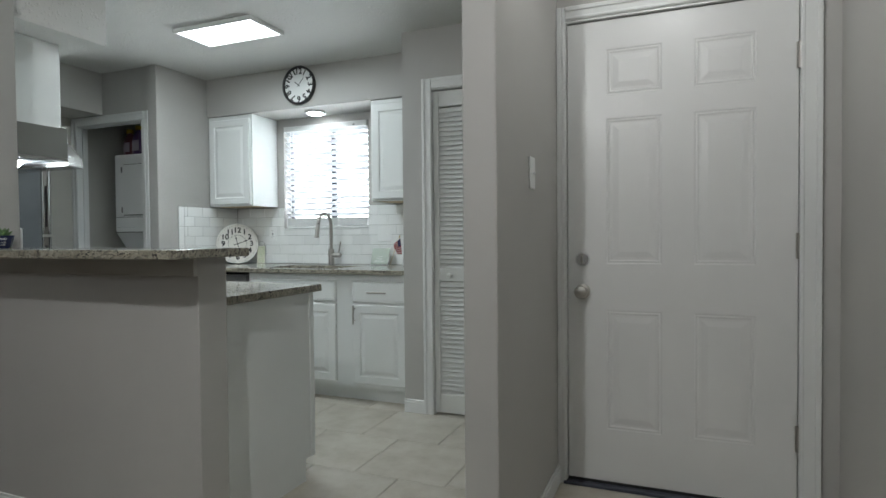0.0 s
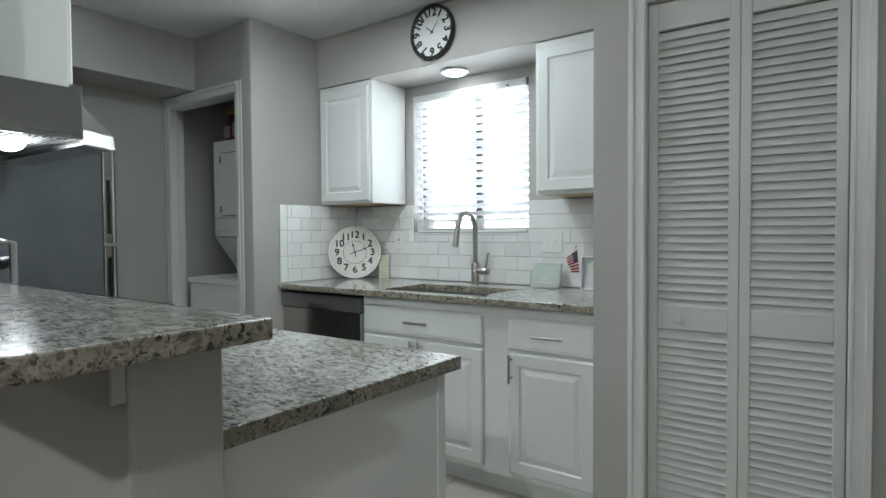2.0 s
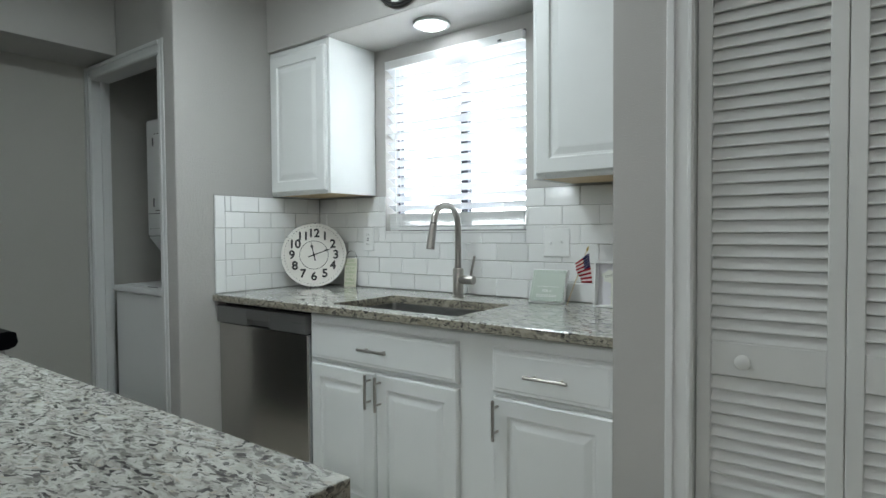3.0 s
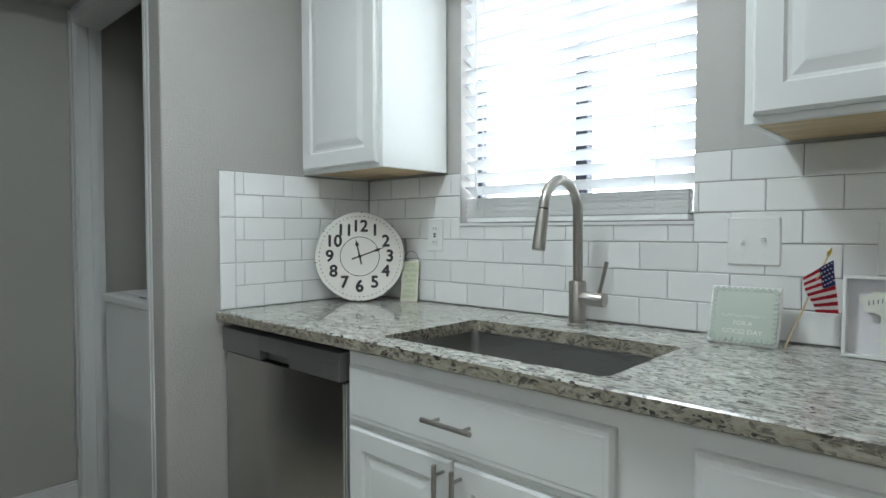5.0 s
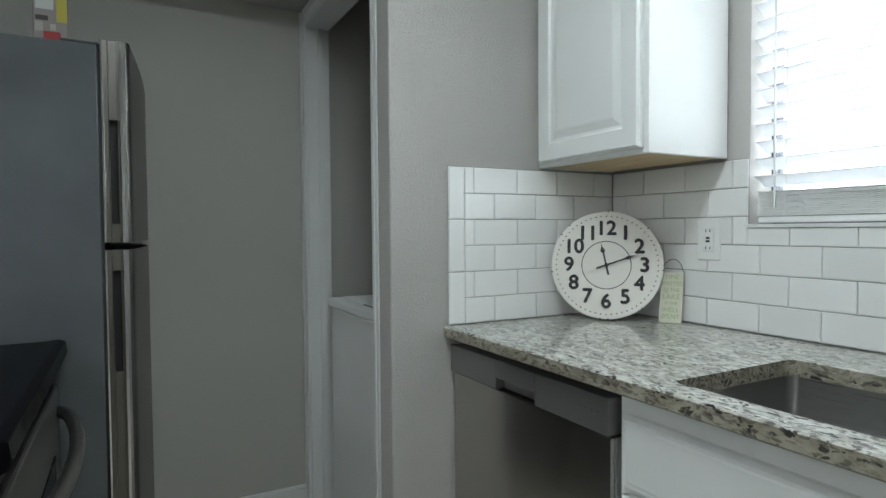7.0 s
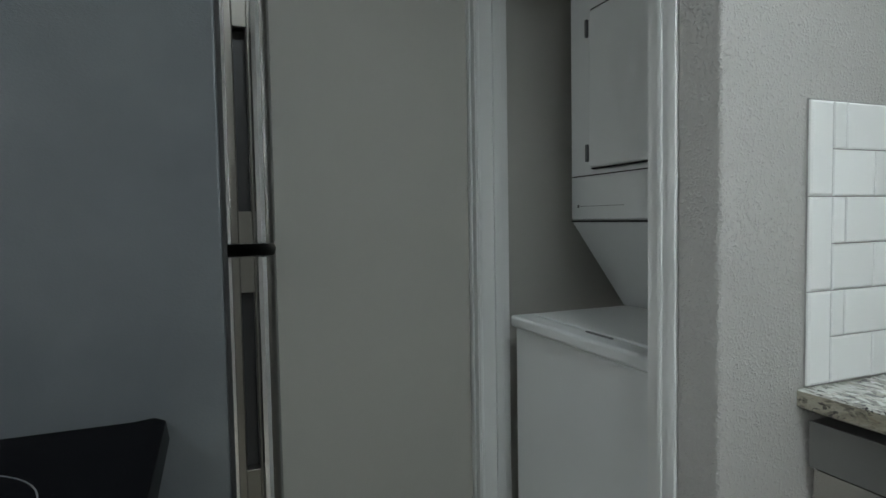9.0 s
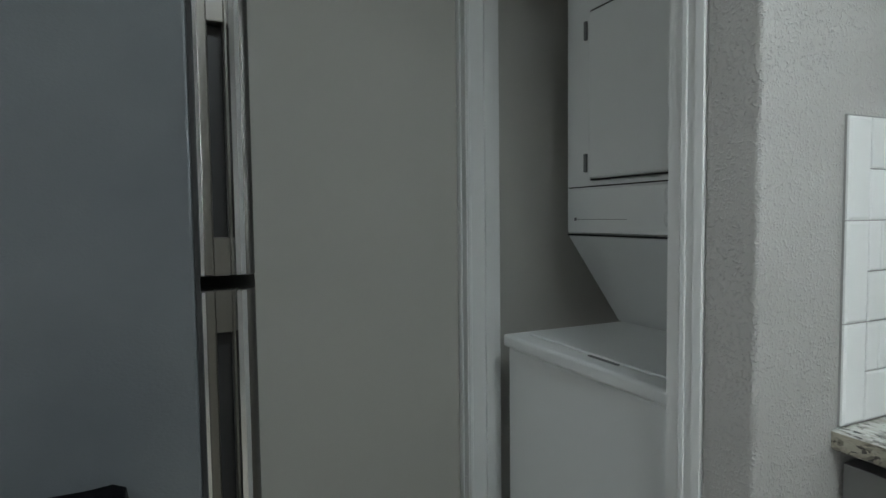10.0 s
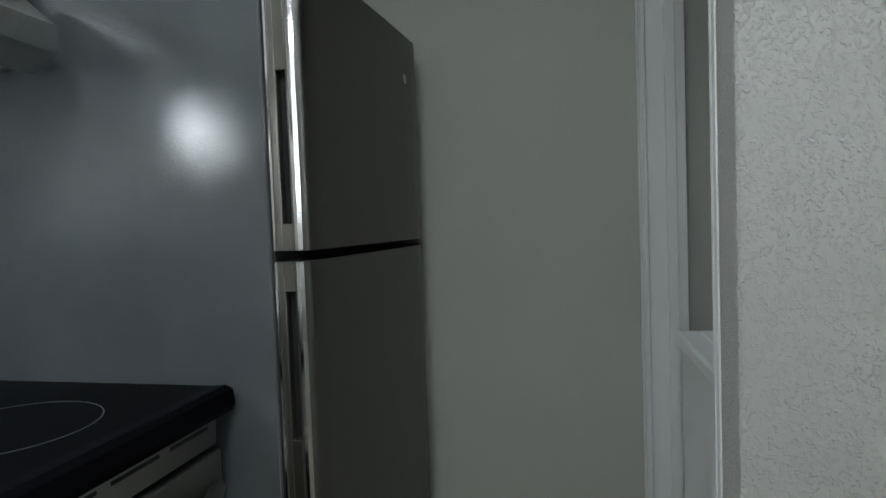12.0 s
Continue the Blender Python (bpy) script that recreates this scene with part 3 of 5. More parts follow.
def slab(name, outline, z0, z1, holes=(), label="", category="countertop"):
    """A granite slab with eased edges out of rectangles."""
    ob = thing(name, (sum(p[0] for p in outline) / len(outline), sum(p[1] for p in outline) / len(outline), z0), label, category)
    bm = bmesh.new()
    if not holes:
        vs = [bm.verts.new((x, y, z0)) for x, y in outline]
        f = bm.faces.new(vs)
        out = bmesh.ops.extrude_face_region(bm, geom=[f])
        bmesh.ops.translate(bm, verts=[v for v in out["geom"] if isinstance(v, bmesh.types.BMVert)], vec=(0, 0, z1 - z0))
        bmesh.ops.bevel(bm, geom=list(bm.edges), offset=0.003, segments=2, affect="EDGES", profile=0.5)
    else:
        (ax, ay), (bx, by) = outline[0], outline[2]
        hx0, hy0, hx1, hy1 = holes
        r = 0.018
        inner = []
        for cx, cy, a0 in ((hx0 + r, hy0 + r, 180), (hx1 - r, hy0 + r, 270), (hx1 - r, hy1 - r, 0), (hx0 + r, hy1 - r, 90)):
            inner += [(cx + r * math.cos(radians(a0 + d)), cy + r * math.sin(radians(a0 + d))) for d in (0, 30, 60, 90)]
        e = 0.0035

        def ring(x0, y0, x1, y1, z):
            pts = []
            for n, (cx, cy) in enumerate(((x0, y0), (x1, y0), (x1, y1), (x0, y1))):
                pts += [(cx, cy, z)] * 1
            return [bm.verts.new(p) for p in pts]
        top = ring(ax + e, ay + e, bx - e, by - e, z1)
        mid = ring(ax, ay, bx, by, z1 - e)
        low = ring(ax, ay, bx, by, z0 + e)
        bot = ring(ax + e, ay + e, bx - e, by - e, z0)
        it = [bm.verts.new((x, y, z1)) for x, y in inner]
        il = [bm.verts.new((x, y, z0)) for x, y in inner]
        for u, v in ((top, mid), (mid, low), (low, bot)):
            for k in range(4):
                bm.faces.new((u[k], u[(k + 1) % 4], v[(k + 1) % 4], v[k]))
        for k in range(16):
            bm.faces.new((it[k], it[(k + 1) % 16], il[(k + 1) % 16], il[k]))
        for outer, ins in ((top, it), (bot, il)):
            for c in range(4):
                a, b = outer[c], outer[(c + 1) % 4]
                own = ins[4 * c:4 * c + 4]
                for u, v in zip(own, own[1:]):
                    bm.faces.new((a, u, v))
                bm.faces.new((a, own[3], ins[(4 * c + 4) % 16], b))
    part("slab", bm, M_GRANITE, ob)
    return ob


slab("countertop", [(XS + 0.001, 3.625), (XP - 0.001, 3.625), (XP - 0.001, 4.2645), (XS + 0.001, 4.2645)], ZC - 0.032, ZC, (-2.485, 3.69, -1.885, 4.05),
     "polished pale flecked granite countertop with sink cut-out on white cabinets")
slab("peninsula_countertop", [(-2.662, YK + 0.001), (-1.243, YK + 0.001), (-1.243, 2.597), (-2.662, 2.597)], ZC - 0.032, ZC, (),
     "polished pale flecked granite countertop of the peninsula beside the range")
slab("bar_counter", [(-2.36, 1.605), (-1.14, 1.605), (-1.115, 1.617), (-1.105, 1.64), (-1.105, 1.955), (-2.36, 1.955)], 1.036, 1.065, (),
     "polished pale flecked granite bar top overhanging the half wall", "bar counter")
bracket = thing("bar_support_board", (-1.8, 1.795, 0.975), "wall-coloured painted support board under the granite bar top", "board")
part("board", box(bmesh.new(), (-2.41, YB - 0.019, 0.973), (-1.19, YB, 1.0355), 0.002), M_SMOOTH, bracket)

# ---- cabinets ----
RAISED = [(0.0, 0.0), (0.005, -0.007), (0.012, -0.008), (0.034, -0.0015), (0.040, -0.001)]


def bar_pull(parent, centre, length, facing, upright):
    """A round bar handle on two posts."""
    bm = bmesh.new()
    c = Vector(centre)
    out = Vector(to_axes((0, 1, 0), facing))
    along = Vector((0, 0, 1)) if upright else Vector(to_axes((1, 0, 0), facing))
    a, b = c + out * 0.03 - along * length / 2, c + out * 0.03 + along * length / 2
    tube(bm, [a, a + along * 0.001, b - along * 0.001, b], [0.0045, 0.0055, 0.0055, 0.0045], 12)
    for s in (-1, 1):
        p = c + along * s * length * 0.31
        tube(bm, [p, p + out * 0.03], 0.004, 8)
    return part("handle", bm, M_NICKEL, parent, "brushed nickel bar handle", smooth=True)


def cab_door(parent, x0, x1, z0, z1, y, pull=None, facing="-y", name="door", thick=0.019):
    w, h = x1 - x0, z1 - z0
    place = (x0, y, z0) if facing == "-y" else (x1, y, z0)
    d = part(name, panel_sheet(w, h, thick, [(0.052, 0.052, w - 0.052, h - 0.052)], RAISED, place, facing, 0.006), M_CAB, parent)
    if pull:
        bar_pull(d, pull, 0.125, facing, True)
    return d


def drawer_front(parent, x0, x1, z0, z1, y, pull=True):
    bm = panel_sheet(x1 - x0, z1 - z0, 0.019, [(0.014, 0.014, x1 - x0 - 0.014, z1 - z0 - 0.014)], [(0, 0), (0.004, 0.0015), (0.006, 0.0015)], (x0, y, z0), "-y", 0.007)
    d = part("drawer_front", bm, M_CAB, parent)
    if pull:
        bar_pull(d, ((x0 + x1) / 2, y, (z0 + z1) / 2), 0.14, "-y", False)
    return d


YF = 3.668
SX0, SX1 = -2.585, -1.786
sink_cab = thing("base_cabinet", (-2.18, 3.95, 0), "white sink base cabinet with wide drawer front and two raised-panel doors", "cabinet", "base cabinets")
for nm, a, b in (("face_frame", (SX0, YF, 0.10), (SX1, YF + 0.02, 0.851)), ("side_panel", (SX0, YF + 0.02, 0.10), (SX0 + 0.016, 4.25, 0.851)),
                 ("side_panel", (SX1 - 0.016, YF + 0.02, 0.10), (SX1, 4.25, 0.851)), ("bottom_panel", (SX0 + 0.016, YF + 0.02, 0.10), (SX1 - 0.016, 4.25, 0.116))):
    part(nm, box(bmesh.new(), a, b), M_CAB, sink_cab)
part("toe_kick", boxes(((SX0, 3.740, 0.0), (SX1, 3.760, 0.10))), M_CAB, sink_cab, "scuffed white toe kick")
drawer_front(sink_cab, -2.570, -1.852, 0.668, 0.808, 3.649)
cab_door(sink_cab, -2.570, -2.222, 0.130, 0.653, 3.649, (-2.242, 3.649, 0.588))
cab_door(sink_cab, -2.216, -1.852, 0.130, 0.653, 3.649, (-2.192, 3.649, 0.586))
draw_cab = thing("base_cabinet", (-1.55, 3.95, 0), "white base cabinet, drawer over one raised-panel door, beside pantry wall", "cabinet", "base cabinets")
part("body", boxes(((SX1, YF, 0.10), (XP - 0.002, 4.25, 0.851))), M_CAB, draw_cab)
part("toe_kick", boxes(((SX1, 3.740, 0.0), (XP - 0.002, 3.760, 0.10))), M_CAB, draw_cab, "scuffed white toe kick")
drawer_front(draw_cab, -1.720, -1.327, 0.668, 0.806, 3.649)
cab_door(draw_cab, -1.717, -1.330, 0.130, 0.653, 3.649, (-1.698, 3.649, 0.588))


def wall_cabinet(x0, x1, z0, z1, yb, yf, label, facing="-y", doors=1):
    ob = thing("wall_cabinet", ((x0 + x1) / 2, (yb + yf) / 2, z0), label, "cabinet", "wall cabinets")
    s = -1 if facing == "-y" else 1
    ys, t = sorted((yf - s * 0.019, yb)), 0.016
    fy = sorted((yf - s * 0.019, yf - s * 0.038))
    for nm, a, b in (("side_panel", (x0, ys[0], z0), (x0 + t, ys[1], z1)), ("side_panel", (x1 - t, ys[0], z0), (x1, ys[1], z1)),
                     ("top_panel", (x0 + t, ys[0], z1 - t), (x1 - t, ys[1], z1)), ("face_frame", (x0 + t, fy[0], z0), (x1 - t, fy[1], z1 - t))):
        part(nm, box(bmesh.new(), a, b, 0.0012), M_CAB, ob)
    part("bottom_panel", boxes(((x0 + t, (fy[1] if s < 0 else ys[0]), z0 + 0.002), (x1 - t, (ys[1] if s < 0 else fy[0]), z0 + 0.010))), M_PLY, ob, "bare yellowish plywood underside")
    w = (x1 - x0 - 0.03) / doors
    for k in range(doors):
        a = x0 + 0.015 + k * w
        cab_door(ob, a + 0.002, a + w - 0.002, z0 + 0.014, z1 - 0.03, yf, None, facing)
    return ob


wall_cabinet(XS + 0.002, -2.79, 1.347, 2.058, 4.263, 3.945, "white raised-panel wall cabinet in the corner over the tiles")
wall_cabinet(-1.742, XP - 0.002, 1.347, 2.058, 4.263, 3.945, "white raised-panel wall cabinet beside the window, by pantry wall")
hoodcab = wall_cabinet(-3.37, -2.555, 1.65, 2.058, YK + 0.002, 2.31, "white two-door wall cabinet over the range hood", "+y", 2)
wall_cabinet(-3.76, -3.374, 1.70, 2.058, YK + 0.002, 2.31, "white wall cabinet above the refrigerator", "+y", 1)
pen = thing("base_cabinet", (-1.9, 2.2, 0), "white peninsula base cabinet with plain end panel behind half wall", "cabinet", "base cabinets")
prism(bm := bmesh.new(), [(YK + 0.001, 0.0), (2.50, 0.0), (2.50, 0.10), (2.565, 0.10), (2.565, 0.851), (YK + 0.001, 0.851)], "x", -2.66, -1.274)
part("body", bm, M_CAB, pen)
part("end_strip", boxes(((-1.274, 2.538, 0.10), (-1.268, 2.566, 0.851)), bevel=0.001), M_CAB, pen)
for k in range(3):
    cab_door(pen, -2.65 + 0.455 * k, -2.205 + 0.455 * k, 0.13, 0.665, 2.584, None, "+y")

# ---- sink and tap ----
sink = thing("kitchen_sink", (-2.185, 3.87, 0.65), "rectangular undermount stainless steel sink set in the granite", "sink")
bm = bmesh.new()
sx0, sy0, sx1, sy1, sz = -2.489, 3.686, -1.881, 4.054, 0.665
rings = []
for inset, z in ((-0.012, ZC - 0.0335), (0.0, ZC - 0.0335), (0.002, 0.69), (0.012, 0.672), (0.03, 0.666)):
    r, pts = max(0.02, 0.022 - inset * 0.1), []
    for cx, cy, a0 in ((sx0 + inset + r, sy0 + inset + r, 180), (sx1 - inset - r, sy0 + inset + r, 270), (sx1 - inset - r, sy1 - inset - r, 0), (sx0 + inset + r, sy1 - inset - r, 90)):
        pts += [bm.verts.new((cx + r * math.cos(radians(a0 + d)), cy + r * math.sin(radians(a0 + d)), z)) for d in (0, 30, 60, 90)]
    rings.append(pts)
for a, b in zip(rings, rings[1:]):
    for k in range(16):
        bm.faces.new((a[k], a[(k + 1) % 16], b[(k + 1) % 16], b[k]))
bm.faces.new(rings[-1])
basin = part("basin", bm, M_SINK, sink, smooth=True)
basin.modifiers.new("wall", "SOLIDIFY").thickness = -0.0015
part("drain", lathe(bmesh.new(), [(0.045, 0.0), (0.045, 0.003), (0.036, 0.003), (0.03, 0.001)], (-2.185, 3.90, 0.667), "z", 24), M_CHROME, sink, smooth=True)

tap = thing("kitchen_tap", (-2.215, 4.165, ZC), "brushed nickel high-arc kitchen tap with side lever on granite", "tap")
tx, ty = -2.215, 4.165
bm = bmesh.new()
lathe(bm, [(0.027, 0.0), (0.027, 0.004), (0.0235, 0.008), (0.0235, 0.118), (0.021, 0.122), (0.015, 0.124)], (tx, ty, ZC), "z", 28)
part("base", bm, M_NICKEL, tap, smooth=True)
bm = bmesh.new()
arc = [(tx, ty, ZC + 0.12), (tx, ty, ZC + 0.2), (tx, ty, 1.195)]
R = 0.082
arc += [(tx - 0.004 * k / 12, ty - R + R * math.cos(radians(13.5 * k)), 1.195 + R * math.sin(radians(13.5 * k))) for k in range(1, 14)]
tube(bm, arc, 0.0135, 18)
part("spout", bm, M_NICKEL, tap, smooth=True)
end, prev = Vector(arc[-1]), Vector(arc[-2])
d = (end - prev).normalized()
bm = bmesh.new()
tube(bm, [end, end + d * 0.004], 0.0125, 18)
part("collar", bm, M_BLACK, tap, "black joint ring", smooth=True)
bm = bmesh.new()
tube(bm, [end + d * 0.004, end + d * 0.012, end + d * 0.085, end + d * 0.107, end + d * 0.109], [0.0135, 0.0145, 0.0165, 0.0172, 0.015], 20)
part("spray_head", bm, M_NICKEL, tap, smooth=True)
bm = bmesh.new()
tube(bm, [(tx + 0.01, ty, ZC + 0.075), (tx + 0.078, ty, ZC + 0.075), (tx + 0.082, ty, ZC + 0.075)], [0.0195, 0.0195, 0.017], 24)
part("valve", bm, M_NICKEL, tap, smooth=True)
bm = bmesh.new()
tube(bm, [(tx + 0.066, ty - 0.004, ZC + 0.088), (tx + 0.077, ty - 0.006, ZC + 0.125), (tx + 0.092, ty - 0.01, ZC + 0.178)], [0.0052, 0.005, 0.0058], 12)
part("lever", bm, M_NICKEL, tap, smooth=True)

# ---- dishwasher ----
dw = thing("dishwasher", (-2.93, 3.95, 0), "stainless steel dishwasher with grey control strip, under the granite", "dishwasher")
dx0, dx1 = -3.220, -2.592
part("body", boxes(((dx0, 3.69, 0.10), (dx1, 4.22, 0.84))), M_BLACK, dw)
bm = bmesh.new()
box(bm, (dx0 + 0.003, 3.652, 0.115), (dx1 - 0.003, 3.689, 0.752), 0.004, 2)
part("door", bm, M_DWSTEEL, dw, "brushed stainless door")
for a, b in (((dx0 + 0.003, 3.642, 0.757), (dx0 + 0.2345, 3.689, 0.832)), ((dx1 - 0.2345, 3.642, 0.757), (dx1 - 0.003, 3.689, 0.832)), ((dx0 + 0.235, 3.642, 0.786), (dx1 - 0.235, 3.689, 0.832))):
    part("control_strip", box(bmesh.new(), a, b, 0.002, 2), M_STRIP, dw, "brushed grey control strip")
part("pocket", box(bmesh.new(), (dx0 + 0.235, 3.668, 0.757), (dx1 - 0.235, 3.689, 0.7855), 0.001), M_STRIP, dw, "recessed pocket handle")
for k in range(4):
    part("control_mark", boxes(((-2.676 + 0.016 * k, 3.6412, 0.798), (-2.668 + 0.016 * k, 3.6424, 0.801))), M_GREYPL, dw, "tiny grey control mark")
part("side_edge", boxes(((dx1 - 0.0025, 3.66, 0.115), (dx1 - 0.0005, 3.689, 0.752))), M_CHROME, dw)
part("toe_plate", boxes(((dx0, 3.72, 0.0), (dx1, 3.735, 0.10))), M_BLACK, dw)

# ---- refrigerator ----
fr = thing("refrigerator", (-3.72, 2.4, 0), "tall top-freezer refrigerator, brushed steel doors, grey textured sides, beside range", "refrigerator")
part("body", box(bmesh.new(), (-4.115, 1.96, 0.03), (-3.457, 2.777, 1.625), 0.004, 2), M_FRIDGE, fr, "dark grey textured cabinet")
part("gasket", boxes(((-4.105, 2.7775, 0.06), (-3.4605, 2.783, 1.615))), M_DARK, fr)
part("foot_grille", boxes(((-4.10, 2.70, 0.0), (-3.473, 2.80, 0.055))), M_BLACK, fr)
front = [(-3.474 - 0.0427 * k, 2.8485 + 0.0036 * k + 0.006 * math.sin(math.pi * k / 15) - (0, 0.012, 0.034)[max(0, k - 13)]) for k in range(16)]


def fridge_door(name, z0, z1, p0, p1):
    """Curved front; pocket handle from p0 to p1 in the near side edge."""
    d = part(name, prism(bmesh.new(), [(-4.115, 2.781), (-3.481, 2.781), (-3.481, 2.8285), (-3.461, 2.8285), (-3.462, 2.8385), (-3.467, 2.8455)] + front, "z", z0, z1, 0.0), M_STEEL_V, fr, "brushed steel door with a bowed front", smooth=True)
    bm = bmesh.new()
    ya, yb = 2.800, 2.818
    box(bm, (-3.482, 2.7812, z0), (-3.46, ya, z1), 0.002)
    box(bm, (-3.482, yb, z0), (-3.46, 2.8275, z1), 0.002)
    box(bm, (-3.482, ya - 0.001, z0), (-3.46, yb + 0.001, p0), 0.001)
    box(bm, (-3.482, ya - 0.001, p1), (-3.46, yb + 0.001, z1), 0.001)
    part("door_edge", bm, M_EDGE, d, "satin metal side edge")
    part("pocket", boxes(((-3.4815, ya, p0), (-3.479, yb, p1))), M_BLACK, d, "dark recessed pocket handle")
    bm = bmesh.new()
    prism(bm, [(-3.4595, 2.822), (-3.4560, 2.8245), (-3.4560, 2.8305), (-3.4605, 2.8365)], "z", z0 + 0.001, z1 - 0.001)
    part("bright_edge", bm, M_CHROME, d, "bright metal strip along the front corner")
    bm = bmesh.new()
    prism(bm, [(-3.4605, 2.7815), (-3.4565, 2.784), (-3.4565, 2.788), (-3.4605, 2.79)], "z", z0 + 0.001, z1 - 0.001)
    part("rear_edge", bm, M_CHROME, d, "thin bright metal strip by the gasket")
    return d


fridge_door("freezer_door", 1.133, 1.640, 1.180, 1.441)
fridge_door("fridge_door", 0.065, 1.115, 0.801, 1.062)
part("hinge_cover", boxes(((-3.533, 2.70, 1.6245), (-3.463, 2.80, 1.633)), bevel=0.003), M_BLACK, fr)
bm = bmesh.new()
lathe(bm, [(0.013, 0.0), (0.013, 0.003), (0.010, 0.004)], (-3.945, 2.8925, 1.530), "y", 20)
part("badge", bm, M_CHROME, fr, "small round metal badge", smooth=True)

pack = thing("snack_box", (-3.545, 2.68, 1.625), "small printed packet with red and yellow patches atop the refrigerator", "packet")
part("carton", box(bmesh.new(), (-3.56, 2.640, 1.625), (-3.525, 2.714, 1.775), 0.003), material("packet_card", (0.20, 0.18, 0.17), 0.4), pack)
for nm, a, b, c in (("red_patch", (2.662, 1.633), (2.698, 1.661), (0.25, 0.015, 0.015)), ("yellow_patch", (2.69, 1.687), (2.712, 1.772), (0.35, 0.3, 0.03)), ("dark_patch", (2.646, 1.687), (2.672, 1.699), (0.03, 0.02, 0.02)),
                    ("pale_patch", (2.645, 1.66), (2.661, 1.683), (0.3, 0.27, 0.24)), ("pale_patch", (2.676, 1.665), (2.688, 1.68), (0.35, 0.3, 0.25)), ("white_patch", (2.646, 1.715), (2.684, 1.77), (0.4, 0.4, 0.4))):
    part(nm, boxes(((-3.5252, a[0], a[1]), (-3.5243, b[0], b[1]))), material(nm, c, 0.35), pack)

# ---- range, hood ----
rg = thing("range", (-3.0, 2.3, 0), "electric range with black glass cooktop and silver front beside refrigerator", "range")
rx0, rx1 = -3.437, -2.668
part("body", boxes(((rx0, YK + 0.01, 0.03), (rx1, 2.62, 0.848)), bevel=0.003), M_GREYPL, rg, "dark enamelled body")
bm = bmesh.new()
prism(bm, [(YK + 0.01, 0.850), (2.676, 0.850), (2.693, 0.856), (2.700, 0.868), (2.696, 0.895), (2.682, 0.901), (2.654, 0.898), (YK + 0.08, 0.897), (YK + 0.01, 0.897)], "x", rx0 - 0.012, rx1, 0.0015)
cook = part("cooktop", bm, M_BLACKGLASS, rg, "black ceramic glass cooktop with a raised front lip")
for cx, cy, r in ((-3.215, 2.475, 0.125), (-2.83, 2.46, 0.083), (-3.22, 2.18, 0.075), (-2.83, 2.18, 0.10)):
    bm = bmesh.new()
    lathe(bm, [(r, 0.0), (r, 0.0006), (r - 0.0016, 0.0006), (r - 0.0016, 0.0)], (cx, cy, 0.8980), "z", 48)
    bmesh.ops.delete(bm, geom=[f for f in bm.faces if len(f.verts) > 4], context="FACES_ONLY")
    part("burner_ring", bm, M_RINGS, cook)
for k in range(6):
    a = rx0 + 0.03 + 0.12 * k
    part("vent_slot", boxes(((a, 2.6695, 0.834), (a + 0.095, 2.6710, 0.840))), M_DARK, rg)
bm = bmesh.new()
prism(bm, [(2.62, 0.80), (2.668, 0.80), (2.670, 0.835), (2.670, 0.8495), (2.62, 0.8495)], "x", rx0 + 0.004, rx1 - 0.004, 0.002)
part("front_trim", bm, M_RANGE, rg, "silver strip with vent slots")
od = part("oven_door", box(bmesh.new(), (rx0 + 0.006, 2.62, 0.24), (rx1 - 0.006, 2.680, 0.795), 0.006, 2), M_RANGE, rg, "brushed silver oven door")
part("oven_window", boxes(((rx0 + 0.12, 2.680, 0.36), (rx1 - 0.12, 2.683, 0.66)), bevel=0.001), M_BLACKGLASS, od)
bm = bmesh.new()
n = 16
tube(bm, [(rx0 + 0.03 + (rx1 - rx0 - 0.06) * k / n, 2.684 + 0.055 * math.sin(math.pi * k / n) ** 0.6, 0.735) for k in range(n + 1)], 0.014, 10)
part("handle", bm, M_RANGE, od, "bowed silver handle", smooth=True)
part("drawer", box(bmesh.new(), (rx0 + 0.006, 2.62, 0.06), (rx1 - 0.006, 2.676, 0.23), 0.006, 2), M_RANGE, rg)
bm = bmesh.new()
prism(bm, [(YK + 0.012, 0.899), (2.120, 0.899), (2.120, 1.02), (2.120, 1.15), (2.095, 1.162), (YK + 0.012, 1.162)], "x", rx0 + 0.018, rx1 - 0.018, 0.002)
bg = part("control_panel", bm, M_BLACKGLASS, rg, "black glass control panel")
for a, b in ((rx0 + 0.002, rx0 + 0.018), (rx1 - 0.018, rx1 - 0.002)):
    bm = bmesh.new()
    prism(bm, [(YK + 0.012, 1.02), (2.122, 1.02), (2.122, 1.155), (2.097, 1.168), (YK + 0.012, 1.168)], "x", a, b, 0.002)
    cap = part("end_cap", bm, M_BLACK, bg, "black end cap with a silver rim")
    bm = bmesh.new()
    tube(bm, [((a + b) / 2, YK + 0.016, 1.168), ((a + b) / 2, 2.097, 1.168), ((a + b) / 2, 2.117, 1.159), ((a + b) / 2, 2.164, 1.15), ((a + b) / 2, 2.164, 1.02)], 0.0105, 10)
    part("rim", bm, M_STEEL, cap, "silver rim", smooth=True)
    bm = bmesh.new()
    prism(bm, [(YK + 0.012, 0.899), (2.158, 0.899), (2.122, 1.0195), (YK + 0.012, 1.0195)], "x", a, b, 0.001)
    part("lower_cap", bm, M_BLACK, bg)
for x in (-3.31, -3.22, -2.81, -2.72):
    bm = bmesh.new()
    tube(bm, [(x, 2.138, 1.083), (x, 2.167, 1.092)], [0.021, 0.018], 18)
    part("knob", bm, M_BLACK, bg, "black round knob", smooth=True)

